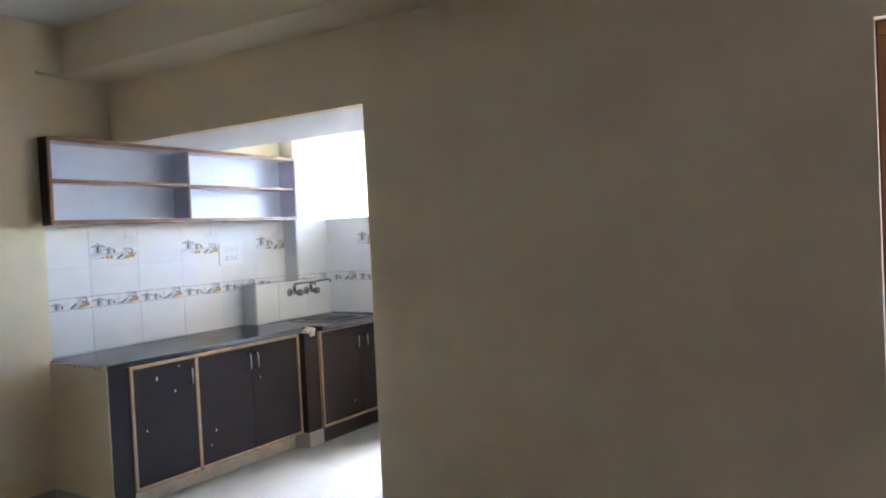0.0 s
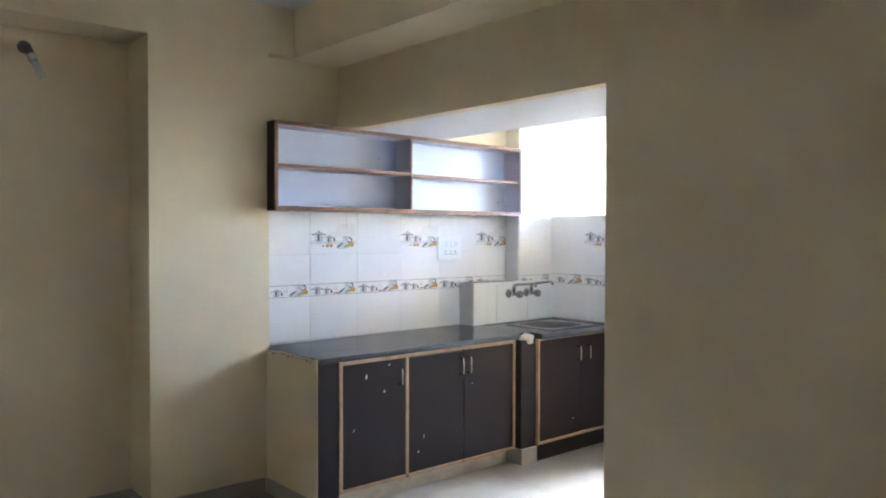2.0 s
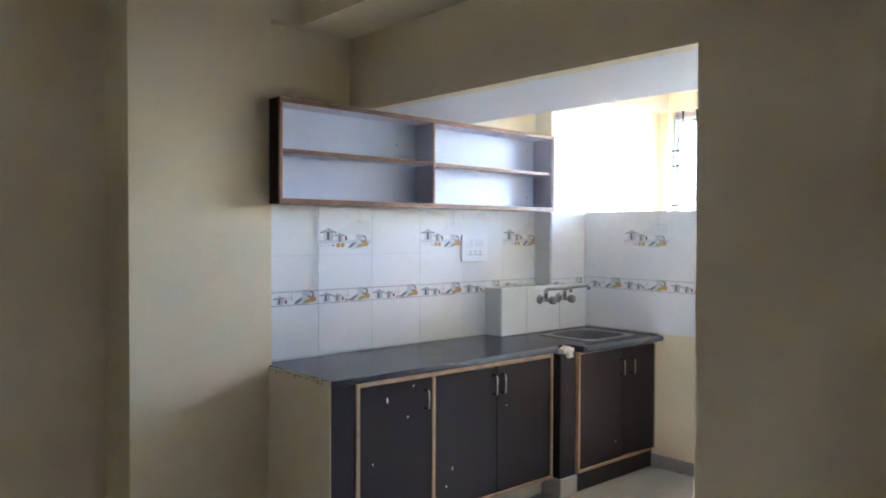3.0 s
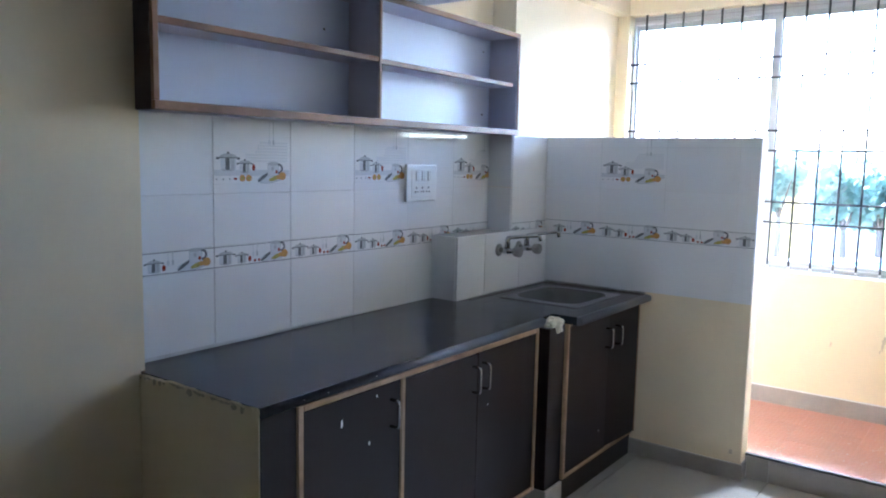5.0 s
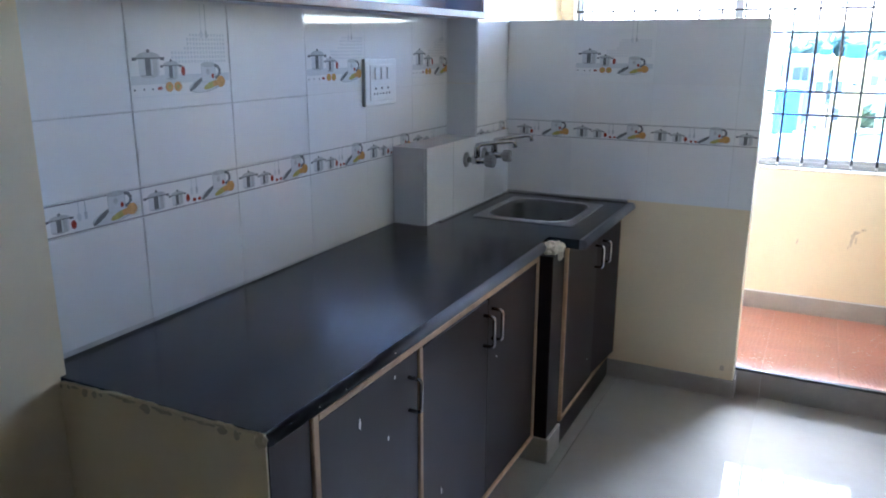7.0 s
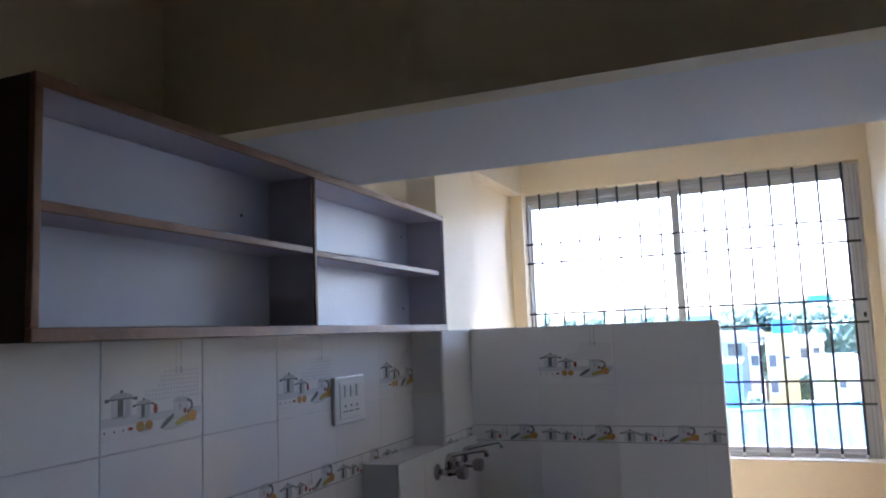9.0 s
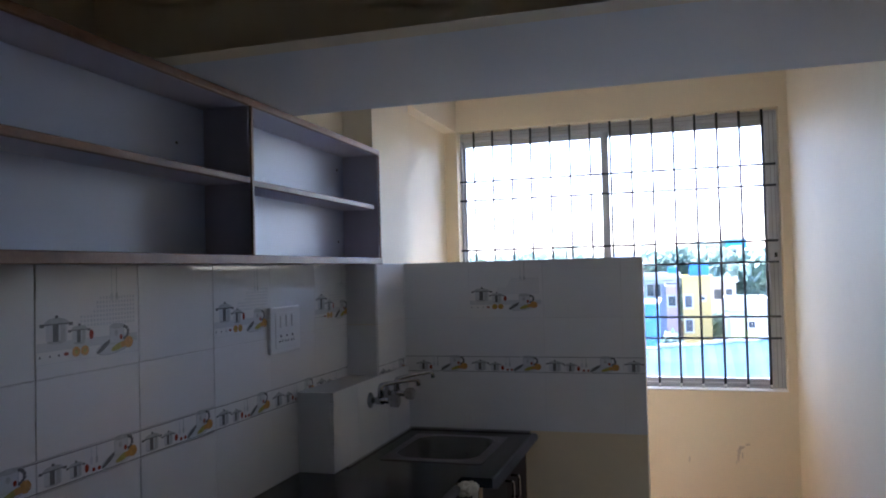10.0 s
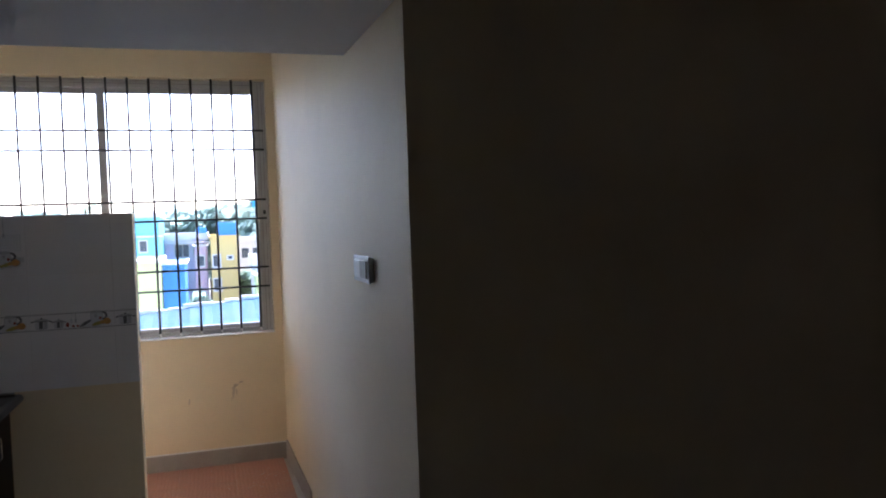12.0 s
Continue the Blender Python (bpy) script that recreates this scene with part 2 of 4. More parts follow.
def box(bm, x0, x1, y0, y1, z0, z1, bev=0.0, mi=0, seg=1):
    vs = [bm.verts.new(c) for c in ((x0, y0, z0), (x1, y0, z0), (x1, y1, z0), (x0, y1, z0), (x0, y0, z1), (x1, y0, z1), (x1, y1, z1), (x0, y1, z1))]
    fs = [bm.faces.new([vs[i] for i in q]) for q in ((3, 2, 1, 0), (4, 5, 6, 7), (0, 1, 5, 4), (1, 2, 6, 5), (2, 3, 7, 6), (3, 0, 4, 7))]
    for f in fs:
        f.material_index = mi
    if bev:
        es = {e for f in fs for e in f.edges}
        bmesh.ops.bevel(bm, geom=list(es), offset=bev, segments=seg, affect="EDGES", profile=0.5)
    return bm

def B(*a, **k):
    return box(bmesh.new(), *a, **k)

def prism(bm, pts, z0, z1, mi=0):
    lo = [bm.verts.new((x, y, z0)) for x, y in pts]
    hi = [bm.verts.new((x, y, z1)) for x, y in pts]
    n = len(pts)
    fs = [bm.faces.new(lo[::-1]), bm.faces.new(hi)]
    for i in range(n):
        fs.append(bm.faces.new((lo[i], lo[(i + 1) % n], hi[(i + 1) % n], hi[i])))
    for f in fs:
        f.material_index = mi
    return bm

def tube(bm, pts, r, seg=10, mi=0):
    pts = [Vector(p) for p in pts]
    rings = []
    for i, p in enumerate(pts):
        d = (pts[min(i + 1, len(pts) - 1)] - pts[max(i - 1, 0)]).normalized()
        a = d.orthogonal().normalized() if not rings else (rings[-1][1] - d * rings[-1][1].dot(d)).normalized()
        b = d.cross(a)
        rad = r[i] if isinstance(r, (list, tuple)) else r
        rings.append(([bm.verts.new(p + rad * (a * math.cos(2 * math.pi * k / seg) + b * math.sin(2 * math.pi * k / seg))) for k in range(seg)], a))
    for (r0, _), (r1, _) in zip(rings, rings[1:]):
        for k in range(seg):
            f = bm.faces.new((r0[k], r0[(k + 1) % seg], r1[(k + 1) % seg], r1[k]))
            f.smooth = True
            f.material_index = mi
    for ring, flip in ((rings[0][0], True), (rings[-1][0], False)):
        f = bm.faces.new(ring[::-1] if flip else ring)
        f.material_index = mi
    return bm

def T(*a, **k):
    return tube(bmesh.new(), *a, **k)

def rounded(x0, x1, y0, y1, r, n=6):
    out = []
    for cx, cy, a0 in ((x1 - r, y1 - r, 0), (x0 + r, y1 - r, 90), (x0 + r, y0 + r, 180), (x1 - r, y0 + r, 270)):
        for i in range(n + 1):
            a = radians(a0 + 90 * i / n)
            out.append((cx + r * math.cos(a), cy + r * math.sin(a)))
    return out

# ---- plan ----
CEIL = 2.70
SOFFIT = 2.05
WALL_Y = 0.390       # hall face of the wall with the kitchen opening
LINTEL_Y = 1.115    # kitchen side of the deep lintel
PART_Y = 2.178      # kitchen face of the half-height partition
BACK_Y = 3.20       # inner face of the window wall
TOP = 0.812         # worktop
SIDE_X = 0.035      # side wall of the utility area
PIL_X, PIL_Y0, PIL_Y1 = 0.072, -0.762, -0.104
HALL_X = -0.22      # back of the recess in the hall wall

def right_x(y):
    return 1.986 - 0.026 * (y - WALL_Y)

# ---- structure ----
def st(name, bm, m, label, category="wall"):
    return solid(name, bm, m, label, category, kind="structure")

floor = st("floor", B(-0.5, 5.9, -5.0, 4.6, -0.25, -0.006), FGROUT, "grey grouted screed under glossy beige floor tiles", "floor")
st("ceiling", B(-0.5, 5.9, -5.0, 3.5, CEIL, CEIL + 0.2), WHITE, "plain white painted ceiling", "ceiling")

wall_west = st("wall_west", B(-0.3, -0.003, PIL_Y1, 2.29, 0, CEIL), GROUT, "cream wall tiled in white above the worktop", "wall")
# painted stretch above the tiles
st("wall_west_upper", B(-0.003, 0.0, PIL_Y1, 1.83, 1.60, CEIL), CREAM, "cream painted plaster above the tiled wall", "wall")
st("wall_west_hall", B(-0.5, HALL_X, -5.0, PIL_Y0, 0, CEIL), CREAM, "cream painted wall of the hall set back beside the pillar", "wall")
st("pillar_hall", B(-0.3, PIL_X, PIL_Y0, PIL_Y1, 0, 2.43), CREAM, "cream painted shallow pillar beside the kitchen counter", "pillar")
bm = B(HALL_X, PIL_X, -5.0, PIL_Y0, 2.43, CEIL)
box(bm, -0.3, PIL_X, PIL_Y0, PIL_Y1, 2.43, CEIL)
box(bm, 0.0, PIL_X, PIL_Y1, 0.06, 2.43, CEIL)
st("beam_west", bm, CREAM, "cream painted ceiling beam along the hall wall", "beam")
st("beam_cross", B(0.0, 5.6, 0.06, WALL_Y, 2.43, CEIL), CREAM, "cream painted ceiling beam over the kitchen opening", "beam")

# wall between hall and kitchen: deep lintel over the opening, then solid wall, with a doorway further east
st("lintel_face", B(0.0, 5.6, WALL_Y, 0.46, SOFFIT, CEIL), CREAM, "cream painted wall over the kitchen opening", "wall")
bm = prism(bmesh.new(), [(0.0, 0.46), (right_x(0.46), 0.46), (right_x(LINTEL_Y), LINTEL_Y), (0.0, LINTEL_Y)], SOFFIT, CEIL)
st("lintel", bm, WHITE, "deep lintel with a smooth white underside over the opening", "lintel")
bm = prism(bmesh.new(), [(right_x(WALL_Y), WALL_Y), (4.110, WALL_Y), (4.110, 0.66), (right_x(0.66), 0.66)], 0, SOFFIT)
st("wall_north", bm, CREAM, "plain cream painted wall beside the kitchen opening", "wall")
st("wall_north_east", B(4.490, 5.9, WALL_Y, 0.66, 0, SOFFIT), CREAM, "plain cream wall beyond the doorway", "wall")
st("doorway_lintel", B(2.3, 5.9, 0.46, 0.66, SOFFIT, CEIL), CREAM, "plain cream wall above the doorway", "wall")
bm = prism(bmesh.new(), [(right_x(0.66), 0.66), (2.3, 0.66), (2.3, 3.45), (right_x(BACK_Y), 3.45), (right_x(BACK_Y), BACK_Y)], 0, CEIL)
st("wall_east_kitchen", bm, CREAM, "cream painted kitchen side wall", "wall")

# pillar and boxed pipes in the kitchen corner
pillar_kitchen = st("pillar_kitchen", B(-0.003, 0.130, 1.836, 2.29, 0, CEIL), CREAM, "cream painted corner pillar, tiled white below", "pillar")
st("wall_west_utility", B(-0.3, SIDE_X, 2.29, 3.34, 0, CEIL), CREAM, "cream painted side wall of the utility area", "wall")

# window wall with its shallow niche
NX0, NX1, NZ0, NZ1 = 0.110, 1.868, 0.852, 2.346
WALL_BACK = BACK_Y + 0.14
bm = B(SIDE_X, NX0, BACK_Y, WALL_BACK, 0, CEIL)
box(bm, NX1, 1.97, BACK_Y, WALL_BACK, 0, CEIL)
box(bm, NX0, NX1, BACK_Y, WALL_BACK, 0, NZ0)
box(bm, NX0, NX1, BACK_Y, WALL_BACK, NZ1, CEIL)
wall_window = st("wall_window", bm, CREAM, "cream painted wall around the wide barred window", "wall")
st("beam_utility", B(SIDE_X, NX0, 2.291, BACK_Y - 0.0005, NZ1 - 0.002, CEIL), CREAM, "cream painted beam along the utility side wall", "beam")
st("window_sill", B(NX0, NX1, BACK_Y - 0.012, WALL_BACK - 0.01, NZ0, NZ0 + 0.008, bev=0.003), WHITE, "thin white painted sill under the barred window", "sill")

# hall enclosure
st("wall_south", B(-0.5, 5.9, -5.0, -4.8, 0, CEIL), CREAM, "plain cream painted wall closing the hall", "wall")
st("wall_east", B(5.6, 5.8, -4.8, WALL_Y, 0, CEIL), CREAM, "plain cream painted wall closing the hall", "wall")

# half-height partition
PX1 = 1.197
partition = st("partition_wall", B(0.130, PX1, PART_Y + 0.004, 2.275, 0, 1.567, bev=0.004), CREAM, "half-height cream partition tiled white above the worktop", "partition")

# raised utility floor
FALL = 0.024        # fall of the utility floor per metre towards the window
def utility_z(y):
    return 0.117 - FALL * (y - 2.25)
bm = prism(bmesh.new(), [(SIDE_X, 2.25), (right_x(2.25), 2.25), (right_x(BACK_Y), BACK_Y), (SIDE_X, BACK_Y)], 0, 0.108)
for v in bm.verts:
    if v.co.z > 0.05:
        v.co.z = utility_z(v.co.y) - 0.009
utility_floor = st("utility_floor", bm, GROUT, "raised utility floor laid with red anti-skid tiles", "floor")
st("step_edge", prism(bmesh.new(), [(PX1 + 0.002, 2.238), (right_x(2.24) - 0.001, 2.238), (right_x(2.25) - 0.001, 2.262), (PX1 + 0.002, 2.262)], 0.108, 0.118), BLACK, "thin dark stone edge strip along the step", "step edge")

# added unseen wall: blocks the sky so only the doorway lamp lights the hall
st("doorway_back", B(4.0, 4.7, 0.661, 0.75, 0, CEIL), WHITE, "unseen plain white wall added to keep sky light out of the doorway", "wall")
# doorway frame at the far end of the hall
door_frame = thing("door_1", (4.115, 0.55, 0), "varnished orange-brown wooden door frame of a bright doorway", "door frame", kind="structure")
part("jamb", B(4.111, 4.145, 0.45, 0.60, 0, 2.0, bev=0.004), DOORWOOD, door_frame)
part("jamb", B(4.455, 4.489, 0.45, 0.60, 0, 2.0, bev=0.004), DOORWOOD, door_frame)
part("head", B(4.111, 4.489, 0.45, 0.60, 2.0, SOFFIT, bev=0.004), DOORWOOD, door_frame)

# ---- window, grille ----
FY = BACK_Y + 0.068
window = thing("window_1", (1.0, FY, NZ0), "wide two-panel sliding aluminium window with clear glass", "window", kind="structure")
WX0, WX1, WZ0, WZ1 = NX0 + 0.004, NX1 - 0.004, NZ0 + 0.008, NZ1 - 0.006
for nm, a in (("frame_side", (WX0, 0.124, FY, FY + 0.06, WZ0, WZ1)), ("frame_side", (1.806, WX1, FY, FY + 0.06, WZ0, WZ1)),
              ("frame_head", (0.124, 1.806, FY, FY + 0.06, 2.296, WZ1)), ("frame_sill", (0.124, 1.806, FY, FY + 0.06, WZ0, 0.886))):
    part(nm, B(*a, bev=0.003), ALU, window)
for x in (1.826, 1.846):
    part("frame_groove", B(x, x + 0.003, FY - 0.0012, FY, WZ0 + 0.004, WZ1 - 0.004), GREYPLASTIC, window, "dark groove of the sliding track")
part("frame_groove", B(0.124, 1.806, FY - 0.0012, FY, 2.318, 2.321), GREYPLASTIC, window, "dark groove of the sliding track")
part("frame_groove", B(0.124, 1.806, FY - 0.0012, FY, 0.872, 0.875), GREYPLASTIC, window, "dark groove of the sliding track")
for a in ((NX0, WX0, FY + 0.01, FY + 0.06, WZ0, NZ1), (WX1, NX1, FY + 0.01, FY + 0.06, WZ0, NZ1), (WX0, WX1, FY + 0.01, FY + 0.06, WZ1, NZ1)):
    part("niche_fill", B(*a), WHITE, window)
def sash(x0, x1, y, lx, rx):
    z0, z1 = 0.887, 2.295
    s = part("sash", box(box(box(B(x0, x0 + lx, y, y + 0.022, z0, z1), x1 - rx, x1, y, y + 0.022, z0, z1), x0 + lx, x1 - rx, y, y + 0.022, z1 - 0.030, z1), x0 + lx, x1 - rx, y, y + 0.022, z0, z0 + 0.022), ALU, window)
    part("pane", B(x0 + lx, x1 - rx, y + 0.009, y + 0.013, z0 + 0.022, z1 - 0.030), GLASS, s)
    return s
sash(0.125, 0.980, FY + 0.034, 0.012, 0.040)
s2 = sash(0.940, 1.805, FY + 0.008, 0.042, 0.010)
part("latch", B(1.832, 1.846, FY - 0.012, FY - 0.0013, 1.555, 1.580, bev=0.003), BLACK, s2, "small black sash latch")
part("latch_plate", B(1.820, 1.858, FY - 0.0035, FY - 0.0013, 1.545, 1.640, bev=0.001), ALU, s2)

GRY = BACK_Y + 0.045
grille = thing("window_grille", (1.0, GRY, NZ0), "thin dark iron window grille with paired cross rods", "window grille")
for i in range(15):
    x = 0.203 + 0.1134 * i
    bar = part("bar", T([(x, GRY, NZ0 + 0.030), (x, GRY, NZ1)], 0.0068, seg=6), IRON, grille)
    part("painted_foot", T([(x, GRY, NZ0 + 0.008), (x, GRY, NZ0 + 0.030)], 0.0072, seg=6), WHITE, bar, "bar foot smeared with white paint")
for z in (2.050, 1.938, 1.643, 1.531, 1.242, 1.128):
    part("cross_rod", T([(0.116, GRY - 0.009, z), (1.850, GRY - 0.009, z)], 0.0062, seg=6), IRON, grille)

# ---- wall shelf ----
SX, SY0, SY1, SZ0, SZ1 = 0.168, -0.116, 1.820, 1.567, 2.036
shelf = thing("wall_shelf", (0.0, 0.85, SZ0), "open wall shelf with lilac laminate and worn brown wood edges", "wall shelf")
def plank(name, a, m, edge=None):
    p = part(name, B(*a, bev=0.002), m, shelf)
    if edge:
        part("edging", B(*edge, bev=0.003, seg=2), SHELFWOOD, p, "worn brown wood edging")
    return p
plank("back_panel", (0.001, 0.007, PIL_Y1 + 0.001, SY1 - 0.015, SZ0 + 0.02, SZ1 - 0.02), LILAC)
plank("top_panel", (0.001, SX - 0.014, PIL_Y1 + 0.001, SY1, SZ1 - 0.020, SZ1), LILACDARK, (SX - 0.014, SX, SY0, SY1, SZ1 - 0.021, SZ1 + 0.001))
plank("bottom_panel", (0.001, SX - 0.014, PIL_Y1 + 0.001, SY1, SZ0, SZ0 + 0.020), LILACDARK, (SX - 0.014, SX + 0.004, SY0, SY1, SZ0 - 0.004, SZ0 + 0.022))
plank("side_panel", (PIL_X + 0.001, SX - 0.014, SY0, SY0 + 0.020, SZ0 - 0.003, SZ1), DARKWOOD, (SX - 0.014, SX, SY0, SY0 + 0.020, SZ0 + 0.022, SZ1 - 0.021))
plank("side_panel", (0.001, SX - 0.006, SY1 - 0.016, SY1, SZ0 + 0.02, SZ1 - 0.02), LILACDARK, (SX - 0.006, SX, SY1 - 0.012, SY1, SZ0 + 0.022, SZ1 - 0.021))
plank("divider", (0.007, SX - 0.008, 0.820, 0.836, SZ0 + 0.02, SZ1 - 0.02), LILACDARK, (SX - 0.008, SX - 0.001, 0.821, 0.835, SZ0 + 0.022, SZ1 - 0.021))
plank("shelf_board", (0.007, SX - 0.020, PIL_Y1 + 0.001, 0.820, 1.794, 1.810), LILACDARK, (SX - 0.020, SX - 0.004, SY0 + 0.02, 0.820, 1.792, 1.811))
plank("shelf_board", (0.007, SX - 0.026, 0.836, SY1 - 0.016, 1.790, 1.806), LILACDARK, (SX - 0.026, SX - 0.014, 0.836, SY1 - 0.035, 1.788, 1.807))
for y, z in ((1.742, 1.955), (1.742, 1.66), (0.69, 1.90)):
    part("screw_cap", T([(0.007, y, z), (0.010, y, z)], 0.004, seg=8), BLACK, shelf, "small dark screw cap")

# hand-built: the top climbs a little towards the hall
for ob in shelf.children_recursive:
    o = origin_of(ob)
    for v in ob.data.vertices:
        p = v.co + o
        v.co.z += 0.020 * max(0, p.z - SZ0) / (SZ1 - SZ0) * max(0, 1 - (p.y - SY0) / (SY1 - SY0))

# ---- worktop ----
def slab_profile(x1, z1, thick, n=12):
    r = thick / 2
    return [(0.0, z1 - thick)] + [(x1 - r + r * math.sin(radians(a)), z1 - r - r * math.cos(radians(a))) for a in np.linspace(0, 180, n + 1)] + [(0.0, z1)]
def nosed(bm, x0, x1, y0, y1, z1, thick):
    prof = slab_profile(x1, z1, thick)
    prof[0] = (x0, prof[0][1])
    prof[-1] = (x0, z1)
    a = [bm.verts.new((x, y0, z)) for x, z in prof]
    b = [bm.verts.new((x, y1, z)) for x, z in prof]
    bm.faces.new(a)
    bm.faces.new(b[::-1])
    for i in range(len(prof)):
        j = (i + 1) % len(prof)
        f = bm.faces.new((a[j], a[i], b[i], b[j]))
        f.smooth = 0 < i < len(prof) - 2
    return bm
HX0, HX1, HY0, HY1 = 0.240, 0.597, 1.640, 2.045
THK = 0.034
END_Y = -0.1180     # free end of the worktop
worktop = thing("worktop", (0.3, 1.0, TOP - THK), "polished dark granite worktop with rounded nosing and dusty streaks", "worktop")
part("slab", box(B(0.0, 0.5995, PIL_Y1 + 0.0005, 1.340, TOP - THK, TOP), PIL_X + 0.001, 0.5995, END_Y, PIL_Y1 + 0.0005, TOP - THK, TOP), GRANITE, worktop)
part("nosing", nosed(bmesh.new(), 0.5997, 0.622, END_Y, 1.340, TOP, THK), GRANITE_EDGE, worktop, "worn rounded granite nosing with its sheen in the colour")
bm = bmesh.new()
for y0, y1 in ((1.3405, 1.440), (1.440, HY0), (HY0, HY1), (HY1, PART_Y)):
    box(bm, 0.0, HX0, y0, y1, TOP - THK, TOP)
    if y1 != HY1:
        box(bm, HX0, HX1, y0, y1, TOP - THK, TOP)
    if y0 > 1.4:
        box(bm, HX1, 0.706, y0, y1, TOP - THK, TOP)
bmesh.ops.remove_doubles(bm, verts=bm.verts, dist=1e-5)
part("slab", bm, GRANITE, worktop)
part("nosing", nosed(bmesh.new(), 0.7062, 0.734, 1.440, PART_Y, TOP, THK), GRANITE_EDGE, worktop, "worn rounded granite nosing with its sheen in the colour")

# the slab wears thinner towards its free end
for ob in worktop.children:
    for v in ob.data.vertices:
        p = v.co + origin_of(ob)
        if p.z > TOP - THK + 0.005 and p.y < 1.34:
            v.co.z -= 0.0095 * (1.34 - p.y) / 1.45 * (p.z - TOP + THK) / THK

bm = bmesh.new()
bmesh.ops.create_icosphere(bm, subdivisions=3, radius=1.0)
for v in bm.verts:
    k = 1 + 0.35 * noise.noise(v.co * 2.3) + 0.15 * noise.noise(v.co * 6)
    v.co = Vector((0.632 + 0.038 * k * v.co.x, 1.378 + 0.050 * k * v.co.y, 0.784 + (0.030 if v.co.z > 0 else 0.062) * k * v.co.z))
solid("cement_patch", bm, CEMENT, "rough lump of white cement at the worktop joint", "cement patch")

for a in ((0.145, 0.700, PART_Y - 0.006, PART_Y + 0.006, TOP + 0.0002, TOP + 0.010), (0.1445, 0.156, 1.470, PART_Y - 0.0085, TOP + 0.0002, TOP + 0.006)):
    solid("cement_fillet", B(*a, bev=0.003), FILLET, "rough grey cement joint along the worktop", "cement joint", kind="structure")

for y, dz in ((0.02, 0.001), (0.05, -0.006), (0.11, 0.000), (0.31, 0.003), (0.62, -0.004), (1.05, 0.002)):
    bm = bmesh.new()
    bmesh.ops.create_icosphere(bm, subdivisions=1, radius=0.0022, matrix=Matrix.Translation((0.6205 - abs(dz) * 0.15, y, TOP - THK / 2 + dz)))
    part("paint_fleck", bm, FLECK, worktop, "white paint splash")

# ---- sink ----
sink = thing("sink", (0.41, 1.87, TOP), "dull stainless steel sink set into the dark worktop", "sink")
bm = bmesh.new()
loops = []
for x0, x1, y0, y1, r, z in ((0.217, 0.625, 1.610, 2.073, 0.015, TOP + 0.0005), (0.219, 0.623, 1.612, 2.071, 0.015, TOP + 0.003), (0.251, 0.589, 1.649, 2.039, 0.085, TOP + 0.003),
                             (0.258, 0.582, 1.656, 2.032, 0.085, TOP - 0.008), (0.267, 0.573, 1.667, 2.021, 0.08, TOP - 0.15), (0.295, 0.545, 1.700, 1.990, 0.06, TOP - 0.175)):
    loops.append([bm.verts.new((x, y, z)) for x, y in rounded(x0, x1, y0, y1, r)])
for a, b in zip(loops[2:], loops[3:]):
    for i in range(len(a)):
        bm.faces.new((a[i], a[(i + 1) % len(a)], b[(i + 1) % len(b)], b[i]))
bm.faces.new(loops[-1])
flange = bmesh.new()
rings = [[flange.verts.new(v.co) for v in lp] for lp in loops[:3]]
for a, b in zip(rings, rings[1:]):
    for i in range(len(a)):
        flange.faces.new((a[i], a[(i + 1) % len(a)], b[(i + 1) % len(b)], b[i]))
for b in (bm, flange):
    bmesh.ops.delete(b, geom=[v for v in b.verts if not v.link_faces], context="VERTS")
    bmesh.ops.recalc_face_normals(b, faces=b.faces)
    smooth(b, 35)
for f in flange.faces:
    if f.normal.z < 0:
        f.normal_flip()
part("bowl", bm, STEEL, sink)
part("flange", flange, DULLSTEEL, sink, "dull dusty flat steel flange")
part("rim", T([(x, y, TOP + 0.003) for x, y in rounded(0.251, 0.589, 1.649, 2.039, 0.085)] + [(0.589, 1.954, TOP + 0.003)], 0.0025, seg=8), CHROME, sink, "polished rolled rim")
part("drain", T([(0.405, 1.841, TOP - 0.174), (0.405, 1.841, TOP - 0.169)], 0.035, seg=20), TARNISH, sink)

